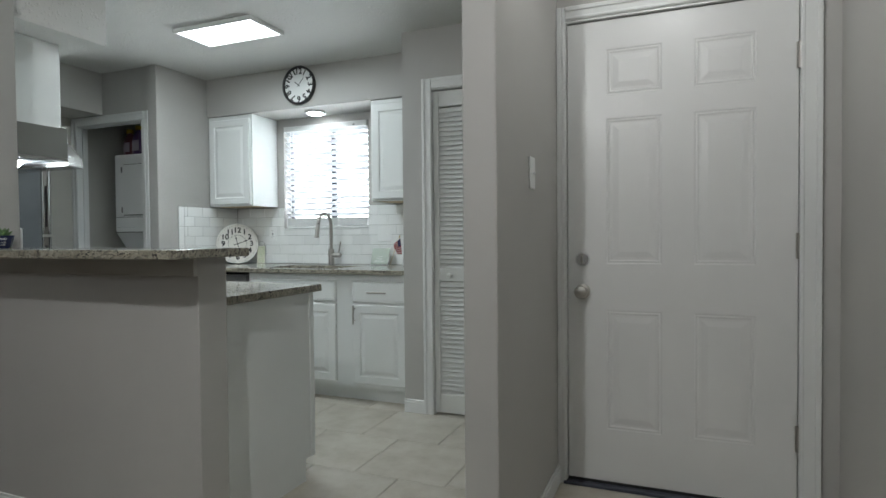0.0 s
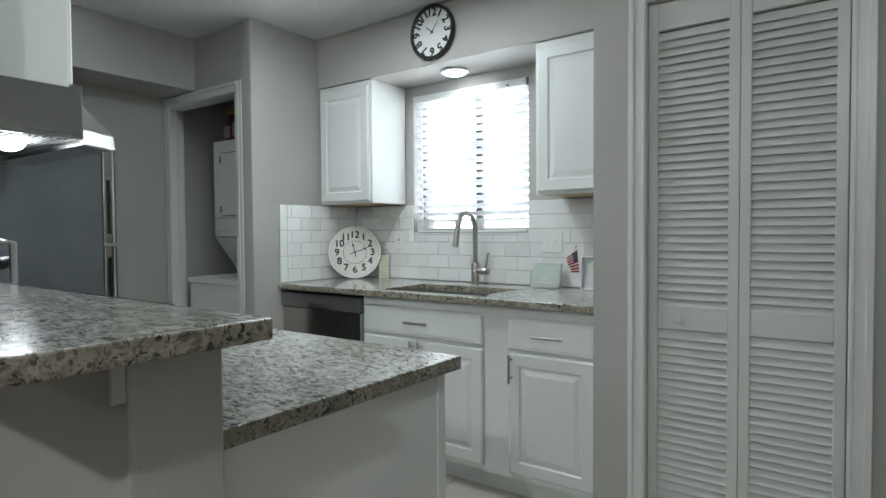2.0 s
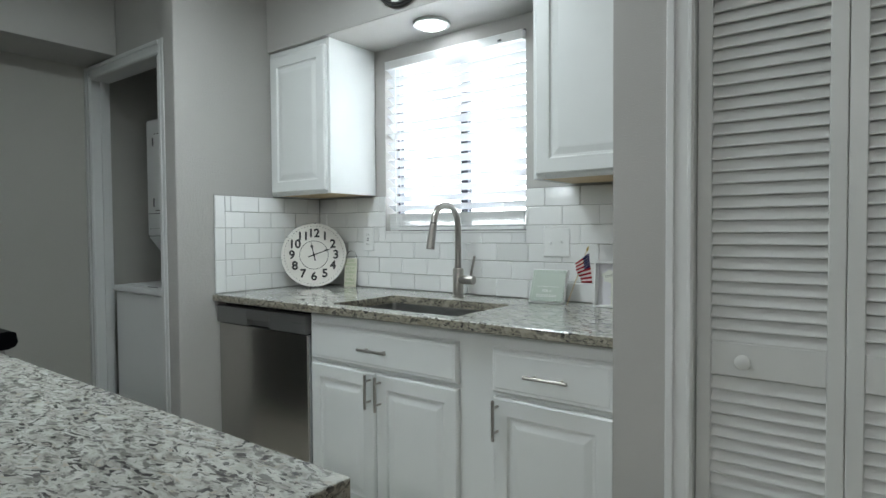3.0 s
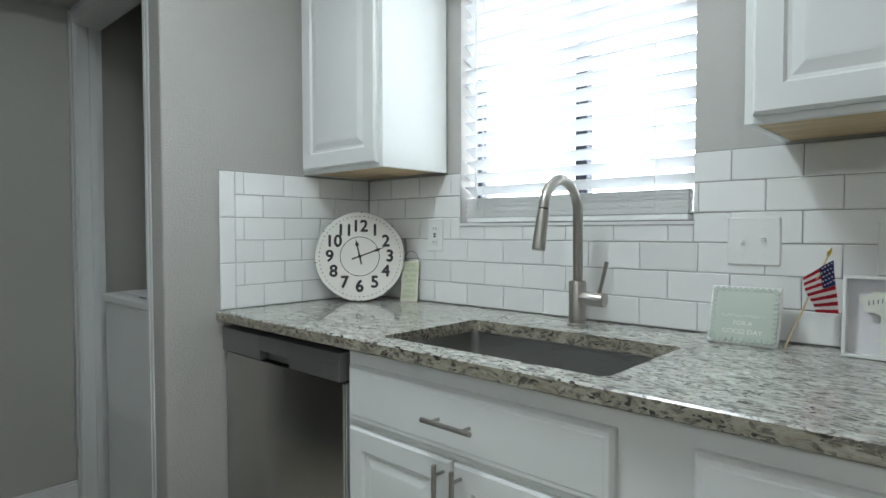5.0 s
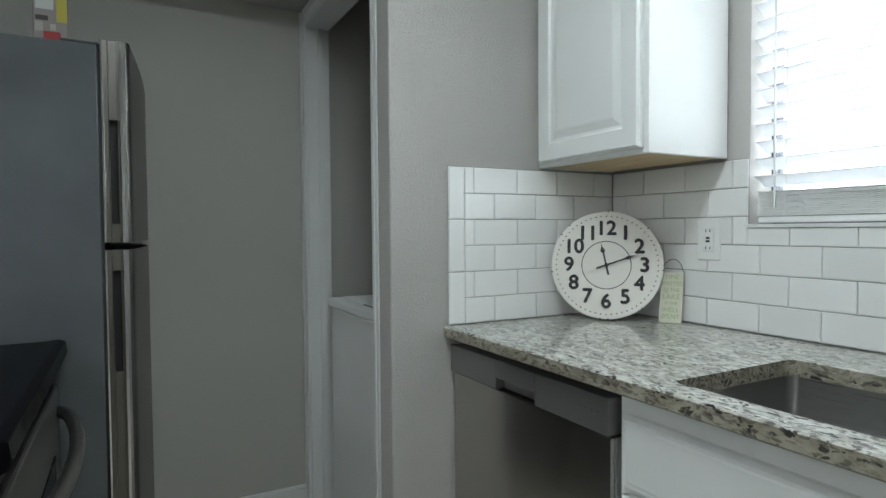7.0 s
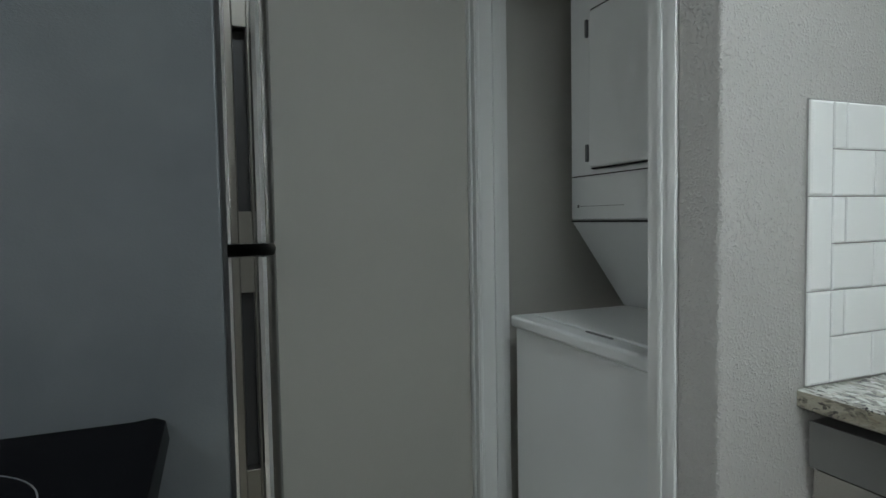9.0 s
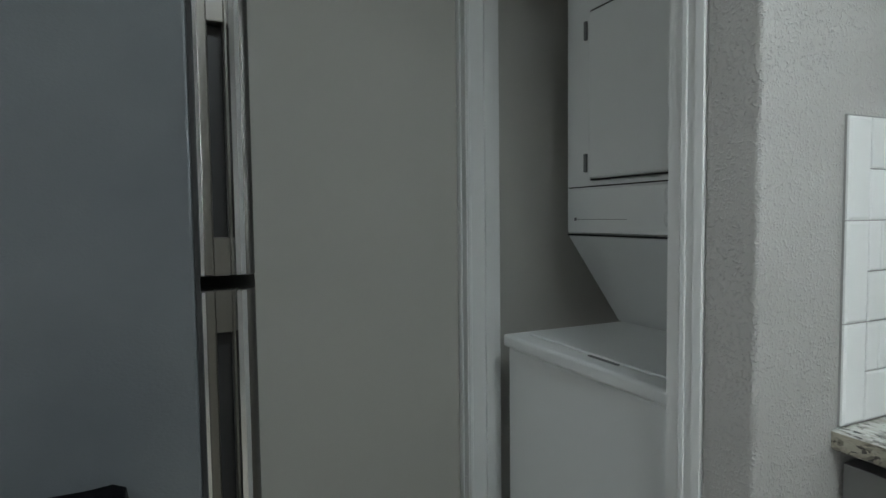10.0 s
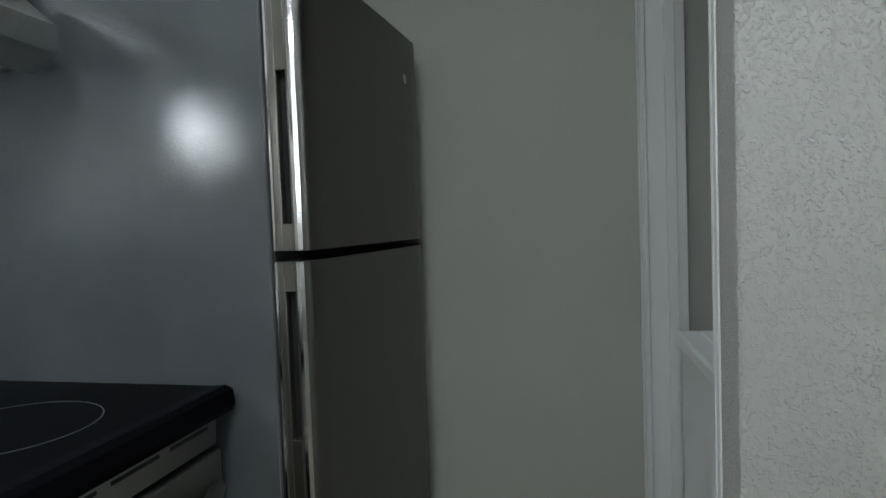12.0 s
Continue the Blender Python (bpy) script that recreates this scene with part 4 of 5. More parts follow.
hood = thing("range_hood", (-2.985, 2.17, 1.48), "stainless steel under-cabinet range hood with its lamp on", "range hood")
hx0, hx1 = -3.445, -2.557
bm = bmesh.new()
prism(bm, [(YK + 0.003, 1.50), (YK + 0.003, 1.658), (2.328, 1.658), (2.328, 1.50)], "x", hx0, hx1, 0.0015)
part("shell", bm, M_HOODST, hood, "brushed steel canopy")
bm = bmesh.new()
lev = [(hx0 + 0.03, hx1 - 0.03, 2.3285, 2.336, 1.612), (hx0, hx1, 2.3285, 2.463, 1.521), (hx0, hx1, 2.3285, 2.467, 1.474), (hx0 + 0.01, hx1 - 0.01, 2.3285, 2.453, 1.470)]
rows = [[bm.verts.new(p) for p in ((a, c, z), (b, c, z), (b - t, d, z), (a + t, d, z))] for (a, b, c, d, z), t in zip(lev, (0.01, 0.085, 0.085, 0.08))]
for u, v in zip(rows, rows[1:]):
    for k in range(4):
        bm.faces.new((u[k], u[(k + 1) % 4], v[(k + 1) % 4], v[k]))
bm.faces.new(rows[0])
bm.faces.new(rows[-1][::-1])
part("visor", bm, M_HOODST, hood, "flared steel visor")
part("rim", boxes(((hx0, YK + 0.003, 1.486), (hx0 + 0.014, 2.328, 1.4995)), ((hx1 - 0.014, YK + 0.003, 1.486), (hx1, 2.328, 1.4995)), ((hx0 + 0.014, 2.312, 1.486), (hx1 - 0.014, 2.326, 1.4995)), bevel=0.001), M_STEEL, hood)
tagged(part("filter", boxes(*[((hx0 + 0.05, 2.13 + 0.02 * k, 1.488), (hx1 - 0.05, 2.138 + 0.02 * k, 1.496)) for k in range(9)]), M_GREYPL, hood, "grey mesh filter"), kind="stuff")
part("lamp_lens", lathe(bmesh.new(), [(0.014, -0.034), (0.034, -0.028), (0.048, -0.012), (0.050, 0.004)], (-2.78, 2.19, 1.49), "z", 24), M_HOODLAMP, hood, "lit round lamp lens", smooth=True)
part("lamp_lens", lathe(bmesh.new(), [(0.02, -0.008), (0.036, -0.004), (0.04, 0.004)], (-3.18, 2.13, 1.49), "z", 24), M_WHITEPL, hood, "unlit lamp lens", smooth=True)

# ---- laundry closet ----
lc = thing("stacked_washer_dryer", (-3.65, 3.85, 0), "white stacked washer and dryer standing in the dim closet", "washer dryer")
lx0, lx1 = -3.945, -3.365
part("washer_body", box(bmesh.new(), (lx0 + 0.004, 3.517, 0.02), (lx1 - 0.004, 4.17, 0.882), 0.006, 2), M_APPL, lc)
top = part("washer_top", box(bmesh.new(), (lx0, 3.503, 0.885), (lx1, 4.17, 0.915), 0.007, 3), M_APPL, lc)
part("lid", box(bmesh.new(), (lx0 + 0.05, 3.548, 0.9155), (lx1 - 0.05, 3.87, 0.9215), 0.003, 2), M_APPL, top, "white hinged lid")
part("lid_notch", boxes(((-3.66, 3.541, 0.9152), (-3.57, 3.5475, 0.918))), M_GREYPL, top)
bm = bmesh.new()
prism(bm, [(3.886, 0.916), (4.17, 0.916), (4.17, 1.152), (3.675, 1.152)], "x", lx0 + 0.002, lx1 - 0.002, 0.003)
part("sloped_housing", bm, M_APPL, lc)
part("dryer_body", box(bmesh.new(), (lx0, 3.672, 1.156), (lx1, 4.17, 1.707), 0.008, 3), M_APPL, lc)
part("control_panel", box(bmesh.new(), (lx0 + 0.022, 3.667, 1.160), (lx1 - 0.022, 3.6715, 1.258), 0.0012), M_APPL, lc, "white control strip")
part("seam", boxes(((lx0 + 0.01, 3.6705, 1.262), (lx1 - 0.01, 3.6719, 1.2645)), ((lx0 + 0.004, 3.6725, 1.1525), (lx1 - 0.004, 3.70, 1.1555))), M_DARK, lc)
dd = part("dryer_door", box(bmesh.new(), (-3.84, 3.655, 1.279), (-3.455, 3.6715, 1.632), 0.006, 2), M_APPL, lc, "white square dryer door")
for z in (1.2755, 1.6322):
    part("door_gap", boxes(((-3.838, 3.6600, z), (-3.457, 3.6712, z + 0.003))), M_DARK, dd)
for z in (1.315, 1.60):
    part("hinge", boxes(((-3.869, 3.664, z - 0.02), (-3.861, 3.6716, z + 0.02)), bevel=0.001), M_GREYPL, dd, "small dark metal hinge")
for z in (1.235, 1.192):
    bm = bmesh.new()
    lathe(bm, [(0.019, 0.0), (0.018, -0.012), (0.015, -0.014)], (-3.585, 3.6668, z), "y", 20)
    part("dial", bm, M_APPL, lc, "white round dial", smooth=True)
for a, b in (((-3.60, 3.6655, 1.166), (-3.57, 3.6668, 1.1685)), ((-3.905, 3.6655, 1.1885), (-3.898, 3.6668, 1.1955)), ((-3.893, 3.6655, 1.191), (-3.72, 3.6668, 1.192))):
    part("control_mark", boxes((a, b)), M_GREYPL, lc, "small grey mark")


for ob in lc.children_recursive:
    # a little wider and deeper than first laid out
    o = ORIGIN[ob.name]
    for v in ob.data.vertices:
        w = o + v.co
        n = Vector((-4.0 + (w.x + 3.945) * 1.04 if w.z < 0.93 else -3.955 + (w.x + 3.945) * 1.03, w.y + 0.02, w.z if w.z < 0.2 else (w.z - 1.197) * (1.13 if w.z > 1.197 else 1.068) + 1.197))
        v.co = n - o


def bottle(place, body, cap, h, r, label):
    ob = thing("detergent_bottle", place, label, "bottle", "bottles on the dryer")
    x, y, z = place
    bm = bmesh.new()
    lathe(bm, [(r * 0.9, 0), (r, 0.012), (r, h * 0.55), (r * 0.8, h * 0.72), (r * 0.42, h * 0.84), (r * 0.42, h * 0.88)], (x, y, z), "z", 20)
    for v in bm.verts:
        v.co.y = y + (v.co.y - y) * 0.65
    part("body", bm, body, ob, smooth=True)
    part("cap", lathe(bmesh.new(), [(r * 0.5, h * 0.86), (r * 0.48, h * 0.99), (r * 0.4, h)], (x, y, z), "z", 18), cap, ob, smooth=True)
    part("front_label", boxes(((x - r * 0.6, y - r * 0.66, z + h * 0.15), (x + r * 0.6, y - r * 0.64, z + h * 0.5))), material("bottle_label", (0.28, 0.25, 0.3), 0.4), ob)


M_PURPLE = material("purple_plastic", (0.06, 0.025, 0.10), 0.3)
M_PLUM = material("plum_plastic", (0.09, 0.02, 0.03), 0.3)
M_YELLOW = material("yellow_cap", (0.45, 0.33, 0.03), 0.4)
bottle((-3.905, 3.80, 1.774), M_PLUM, M_YELLOW, 0.22, 0.055, "dark red detergent bottle with yellow cap on the dryer")
bottle((-3.785, 3.79, 1.774), M_PURPLE, M_YELLOW, 0.24, 0.062, "purple detergent bottle with a yellow cap on the dryer")

# ---- doors ----
ed = thing("entry_door", (0.268, 2.93, 0.018), "closed white six-panel entry door with nickel deadbolt and knob", "door")
EMB = [(0.0, 0.0), (0.006, -0.0022), (0.012, -0.0008), (0.019, -0.0035), (0.028, -0.0035), (0.052, -0.0002)]
slabd = part("door_slab", panel_sheet(0.882, 2.0, 0.044, [(0.165 + a, z0, 0.165 + a + 0.225, z1) for a in (0.0, 0.348) for z0, z1 in ((0.235, 0.755), (0.955, 1.58), (1.68, 1.875))], EMB, (-0.173, 2.925, 0.018), "-y", 0.002), M_DOOR, ed)
part("sweep", boxes(((-0.172, 2.921, 0.0145), (0.708, 2.965, 0.026))), M_BLACK, ed, "black rubber door sweep")
for z, big in ((0.852, True), (0.992, False)):
    bm = bmesh.new()
    c = (-0.109, 2.925, z)
    if big:
        lathe(bm, [(0.033, 0.0), (0.032, -0.006), (0.014, -0.012), (0.013, -0.035), (0.024, -0.042), (0.029, -0.055), (0.026, -0.066), (0.013, -0.070)], c, "y", 32)
        part("knob", bm, M_NICKEL, ed, "round brushed nickel door knob", smooth=True)
    else:
        lathe(bm, [(0.032, 0.0), (0.031, -0.007), (0.026, -0.012), (0.010, -0.013)], c, "y", 32)
        dbt = part("deadbolt", bm, M_CHROME, ed, "round bright deadbolt rose", smooth=True)
        part("thumb_turn", box(bmesh.new(), (-0.113, 2.893, z - 0.018), (-0.105, 2.913, z + 0.018), 0.003, 2), M_NICKEL, dbt)
for z in (0.30, 1.05, 1.78):
    bm = bmesh.new()
    tube(bm, [(0.7115, 2.913, z - 0.05), (0.7115, 2.913, z + 0.05)], 0.0065, 12)
    box(bm, (0.700, 2.919, z - 0.05), (0.7105, 2.9248, z + 0.05))
    part("hinge", bm, M_NICKEL, ed, "grey metal butt hinge", smooth=True)

bf = thing("bifold_door", (-0.817, 3.63, 0.012), "closed white louvred bifold pantry door with small round knob", "door")
bm = bmesh.new()
prism(bm, [(3.6225, 0.0), (3.6265, -0.0012), (3.643, 0.0285), (3.643, 0.0325), (3.640, 0.0325), (3.6225, 0.003)], "x", 0.0, 0.2335)
slat_master = None
SLATS = [0.128 + 0.0288 * k for k in range(24)] + [0.905 + 0.0287 * k for k in range(34)]
for x0 in (-1.115, -0.8155):
    x1, st = x0 + 0.298, 0.033
    bmf = boxes(((x0, 3.620, 0.012), (x0 + st, 3.649, 1.982)), ((x1 - st, 3.620, 0.012), (x1, 3.649, 1.982)), ((x0 + st, 3.622, 0.012), (x1 - st, 3.647, 0.125)),
                ((x0 + st, 3.622, 0.822), (x1 - st, 3.647, 0.902)), ((x0 + st, 3.622, 1.886), (x1 - st, 3.647, 1.982)), bevel=0.002)
    leaf = part("leaf", bmf, M_LOUVRE, bf, "white louvred leaf")
    for z in SLATS:
        if slat_master is None:
            bmesh.ops.translate(bm, verts=bm.verts, vec=(x0 + st - 0.0007, 0, z - 0.003))
            sl = part("slat", bm, M_LOUVRE, leaf)
            slat_master, sdx, sy, sdz = sl.data, sl.location.x + ORIGIN[leaf.name].x - x0, sl.location.y, sl.location.z + ORIGIN[leaf.name].z - z
        else:
            ob = new("slat", slat_master)
            ob.parent = leaf
            ob.location = (x0 + sdx - ORIGIN[leaf.name].x, sy, z + sdz - ORIGIN[leaf.name].z)
bm = bmesh.new()
lathe(bm, [(0.010, 0.0), (0.008, -0.008), (0.010, -0.013), (0.0170, -0.018), (0.0170, -0.022), (0.011, -0.026)], (-1.01, 3.622, 0.861), "y", 24)
part("knob", bm, M_LOUVRE, bf, "small white round knob", smooth=True)

# ---- plates on the walls ----
def wall_plate(name, place, w, h, facing, label, kind):
    ob = thing(name, place, label, "electrical plate", "plates on the walls")
    x, y, z = place

    def at(a0, o0, u0, a1, o1, u1, bevel=0.0):
        p, q = Vector(place) + Vector(to_axes((a0, o0, u0), facing)), Vector(place) + Vector(to_axes((a1, o1, u1), facing))
        return box(bmesh.new(), p, q, bevel)
    part("plate", at(-w / 2, 0, -h / 2, w / 2, 0.006, h / 2, 0.0025), M_WHITEPL, ob)
    if kind == "switch":
        n = 2 if w > 0.1 else 1
        for k in range(n):
            a = (k - (n - 1) / 2) * 0.046
            part("toggle_slot", at(a - 0.006, 0.006, -0.012, a + 0.006, 0.0065, 0.012), M_WHITEPL, ob)
            part("toggle", at(a - 0.004, 0.0064, -0.002 if k else -0.008, a + 0.004, 0.016, 0.008 if k else 0.002, 0.0015), M_WHITEPL, ob)
            for u in (-0.03, 0.03):
                part("screw", at(a - 0.0025, 0.0058, u - 0.0025, a + 0.0025, 0.0072, u + 0.0025, 0.0008), M_WHITEPL, ob)
    else:
        part("insert", at(-0.017, 0.0055, -0.034, 0.017, 0.0085, 0.034, 0.0015), M_WHITEPL, ob)
        for u in (-0.024, 0.024):
            for a in (-0.0065, 0.0065):
                part("slot", at(a - 0.0012, 0.0083, u - 0.004, a + 0.0012, 0.009, u + 0.004), M_DARK, ob)
        part("test_button", at(-0.006, 0.008, 0.001, 0.006, 0.0105, 0.007, 0.001), material("test_button", (0.25, 0.03, 0.02) if kind == "red" else (0.04, 0.04, 0.04), 0.4), ob)
        part("reset_button", at(-0.006, 0.008, -0.008, 0.006, 0.0105, -0.002, 0.001), M_BLACK, ob)
    return ob


wall_plate("outlet", (-2.843, YW - 0.0085, 1.128), 0.072, 0.116, "-y", "white double outlet with black buttons on the tiles", "black")
wall_plate("outlet", (-1.525, YW - 0.0085, 1.105), 0.072, 0.116, "-y", "white double outlet with a red test button on the tiles", "red")
wall_plate("switch_plate", (-1.80, YW - 0.0085, 1.118), 0.116, 0.114, "-y", "white double toggle switch plate on the tiles", "switch")
wall_plate("switch_plate", (XD + 0.0005, 2.425, 1.327), 0.072, 0.116, "+x", "white single switch plate beside the entry door", "switch")

# ---- clocks ----
def dial_marks(parent, R, size, radial, bold, matrix):
    """Twelve numerals; each is three thin copies side by side, which makes the strokes bold."""
    for k in range(1, 13):
        a = radians(30 * k)
        cu = bpy.data.curves.new("numeral", "FONT")
        cu.body, cu.size, cu.align_x, cu.align_y, cu.extrude = str(k), size, "CENTER", "CENTER", 0.0003
        tmp = new("numeral_curve", cu)
        one = bpy.data.meshes.new_from_object(tmp)
        bpy.data.objects.remove(tmp)
        bm = bmesh.new()
        for i, (dx, dy) in enumerate(((-bold, 0), (bold, 0), (0, bold), (0, -bold), (0, 0))):
            one.transform(Matrix.Translation((dx, dy, 0.00012 * i)))
            bm.from_mesh(one)
            one.transform(Matrix.Translation((-dx, -dy, -0.00012 * i)))
        me = bpy.data.meshes.new("numeral")
        bm.to_mesh(me)
        bm.free()
        me.materials.append(M_INK)
        me.transform(matrix @ Matrix.Translation((R * math.sin(a), R * math.cos(a), 0.0012)) @ Matrix.Rotation(-a if radial else 0.0, 4, "Z"))
        ob = new("numeral", me)
        ob.parent = parent


def pointer(bm, ang, length, tail, wide, y, spade):
    a = radians(ang)
    d, s = Vector((math.sin(a), 0, math.cos(a))), Vector((math.cos(a), 0, -math.sin(a)))
    pts = [(-tail, wide), (length * 0.55, wide * 0.8), (length * 0.68, spade), (length * 0.85, wide * 0.5), (length, wide * 0.2)]
    outline = [d * l + s * w for l, w in pts] + [d * l - s * w for l, w in reversed(pts)]
    f = [bm.verts.new(p + Vector((0, y, 0))) for p in outline]
    b = [bm.verts.new(p + Vector((0, y + 0.0012, 0))) for p in outline]
    n = len(f)
    bm.faces.new(f)
    bm.faces.new(b[::-1])
    for k in range(n):
        bm.faces.new((f[k], f[(k + 1) % n], b[(k + 1) % n], b[k]))


FACE = Matrix.Rotation(radians(90), 4, "X")
wc = thing("wall_clock", (0, 0, 0), "round wall clock, thick black rim, white dial, bold black numerals", "clock")
part("rim", lathe(bmesh.new(), [(0.130, 0.0), (0.141, -0.004), (0.141, -0.024), (0.136, -0.030), (0.128, -0.026), (0.124, -0.014)], (0, 0, 0), "y", 56), M_BLACK, wc, "glossy black rim", smooth=True)
part("dial", lathe(bmesh.new(), [(0.124, -0.008), (0.1235, -0.0145)], (0, 0, 0), "y", 56), M_WHITEPL, wc)
dial_marks(wc, 0.100, 0.060, True, 0.0022, Matrix.Translation((0, -0.0148, 0)) @ FACE)
bm = bmesh.new()
pointer(bm, 307, 0.055, 0.012, 0.002, -0.0175, 0.003)
pointer(bm, 40, 0.075, 0.014, 0.0015, -0.0190, 0.002)
lathe(bm, [(0.005, -0.0145), (0.005, -0.0205)], (0, 0, 0), "y", 12)
part("clock_pointers", bm, M_BLACK, wc)
wc.matrix_basis = pose(-2.325, 3.944, 2.221)

tc = thing("table_clock", (0, 0, 0), "large round cream enamel clock with chipped rim leaning in corner", "clock")
r = 0.163
part("disc", lathe(bmesh.new(), [(0.10, 0.010), (0.155, 0.008), (0.1625, 0.002), (0.163, -0.001), (0.160, -0.003), (0.140, 0.0005), (0.02, 0.0005)], (0, 0, r), "y", 72), M_ENAMEL, tc, smooth=True)
bm = bmesh.new()
for k in range(60):
    a = radians(6 * k)
    lathe(bm, [(0.0021, 0.0), (0.0018, -0.0008)], (0.148 * math.sin(a), -0.0012, r + 0.148 * math.cos(a)), "y", 8)
part("dots", bm, M_INK, tc)
bm = bmesh.new()
lathe(bm, [(0.0728, 0.0006), (0.0728, -0.0006), (0.0705, -0.0006), (0.0705, 0.0006)], (0, 0, r), "y", 64)
part("inner_ring", bm, M_INK, tc)
for a0 in (2, 47, 95, 141, 178, 186, 262, 305, 318):
    a = radians(a0)
    part("rim_chip", box(bmesh.new(), (0.1618 * math.sin(a) - 0.003, -0.0035, r + 0.1618 * math.cos(a) - 0.0018), (0.1618 * math.sin(a) + 0.003, 0.002, r + 0.1618 * math.cos(a) + 0.0018), 0.001), M_INK, tc, "dark chip in the enamel rim")
dial_marks(tc, 0.110, 0.060, False, 0.0019, Matrix.Translation((0, 0.0002, r)) @ FACE)
bm = bmesh.new()
pointer(bm, 347, 0.066, 0.03, 0.0030, -0.0045, 0.0075)
pointer(bm, 70, 0.098, 0.03, 0.0026, -0.0070, 0.0055)
lathe(bm, [(0.0065, 0.0), (0.0065, -0.0075)], (0, 0, 0), "y", 16)
bmesh.ops.translate(bm, verts=bm.verts, vec=(0, 0, r))
part("clock_pointers", bm, M_INK, tc, "ornate black clock pointers")
tc.matrix_basis = pose(-3.062, 4.088, ZC + 0.004, -6, 0, 44)

# ---- small things on the counter ----
tg = thing("hanging_tag_sign", (0, 0, 0), "narrow pale wooden tag sign with green lettering leaning on tiles", "sign")
M_TAG = material("pale_washed_wood", (0.62, 0.62, 0.50), 0.6, build=satin_look((0.62, 0.62, 0.50), 0.85))
M_GREENINK = material("faded_green_ink", (0.30, 0.40, 0.20), 0.6)
part("board", box(bmesh.new(), (-0.032, -0.004, 0.0), (0.032, 0.004, 0.148), 0.001), M_TAG, tg)
for k, (w, s) in enumerate((("TIME", 0.019), ("WASTED", 0.017), ("@ THE", 0.015), ("LAKE", 0.021), ("IS TIME", 0.011), ("WELL", 0.019), ("SPENT", 0.018))):
    text_mesh(w, s, M_GREENINK, "lettering", tg, Matrix.Translation((0, -0.0044, 0.134 - 0.0192 * k)) @ FACE)
bm = bmesh.new()
tube(bm, [(0.03 * math.cos(radians(a)), 0.0, 0.143 + 0.045 * math.sin(radians(a))) for a in range(0, 181, 15)], 0.0009, 6)
part("wire", bm, M_BLACK, tg, "thin dark wire loop")
tg.matrix_basis = pose(-2.935, 4.215, ZC, -11, 0, 28)

M_SAGE = material("glossy_sage_green", (0.42, 0.48, 0.42), 0.38, 0.0)
sg = thing("table_sign", (0, 0, 0), "small glossy sage green plaque on white block leaning on tiles", "sign")
part("block", box(bmesh.new(), (-0.074, -0.006, 0.0), (0.074, 0.006, 0.138), 0.002), M_WHITEPL, sg)
part("plaque", box(bmesh.new(), (-0.066, -0.0085, 0.008), (0.066, -0.0058, 0.130), 0.001), M_SAGE, sg)
bm = bmesh.new()
for k in range(11):
    t = -0.06 + 0.012 * k
    for c in ((t, 0.0095), (t, 0.1285), (-0.0645, 0.069 + t * 0.93), (0.0645, 0.069 + t * 0.93)):
        lathe(bm, [(0.0058, 0.0), (0.0055, -0.0028)], (c[0], -0.0086, c[1]), "y", 10)
part("scallops", bm, M_SAGE, sg, "embossed scalloped edge")
bm = bmesh.new()
box(bm, (-0.061, -0.0100, 0.0130), (0.061, -0.0084, 0.125), 0.0008)
part("face", bm, M_SAGE, sg)
text_mesh("FOR A", 0.014, M_WHITEPL, "lettering", sg, Matrix.Translation((0.0, -0.0103, 0.048)) @ FACE)
text_mesh("GOOD DAY", 0.0155, M_WHITEPL, "lettering", sg, Matrix.Translation((0.0, -0.0103, 0.028)) @ FACE)
part("script_line", tube(bmesh.new(), [(-0.046 + 0.002 * k, -0.0102, 0.0655 + 0.0035 * math.sin(1.1 * k + math.sin(0.7 * k))) for k in range(47)], 0.0005, 5), M_WHITEPL, sg, "line of script lettering")
sg.matrix_basis = pose(-1.797, 4.165, ZC, -22, 0, 3)

fl = thing("small_flag", (0, 0, 0), "small striped cloth flag on wooden stick leaning on the tiles", "flag")
bm = bmesh.new()
tube(bm, [(0, 0, 0), (0.075, 0.012, 0.205)], 0.0021, 8)
part("stick", bm, material("pale_dowel", (0.6, 0.48, 0.3), 0.6), fl)
bm = bmesh.new()
tube(bm, [(0.075, 0.012, 0.205), (0.077, 0.0123, 0.212), (0.082, 0.013, 0.223)], [0.0028, 0.0042, 0.0008], 8)
part("finial", bm, material("gilt_tip", (0.5, 0.36, 0.08), 0.3, 0.8), fl, "gilt spear tip")
M_RED, M_FWHITE, M_BLUE = material("red_cloth", (0.42, 0.012, 0.03), 0.8), material("white_cloth", (0.75, 0.66, 0.66), 0.8), material("blue_cloth", (0.02, 0.025, 0.13), 0.8)
top_p, down, across = Vector((0.074, 0.008, 0.188)), Vector((0.014, 0.002, -0.102)), Vector((-0.044, -0.006, -0.030))


def cloth(u0, u1, v0, v1, lift=0.0):
    bm = bmesh.new()
    n, m = 8, 3
    g = [[None] * (m + 1) for _ in range(n + 1)]
    for i in range(n + 1):
        for j in range(m + 1):
            u, v = u0 + (u1 - u0) * i / n, v0 + (v1 - v0) * j / m
            wave = Vector((0.2, 1, 0)) * (0.006 * math.sin(7 * u + 2 * v) * v + lift)
            g[i][j] = bm.verts.new(top_p + down * u + across * v * (1 - 0.25 * u) + Vector((0, 0, 0.022 * u * v)) + wave)
    for i in range(n):
        for j in range(m):
            bm.faces.new((g[i][j], g[i + 1][j], g[i + 1][j + 1], g[i][j + 1]))
    bmesh.ops.solidify(bm, geom=bm.faces[:], thickness=0.0007)
    return bm


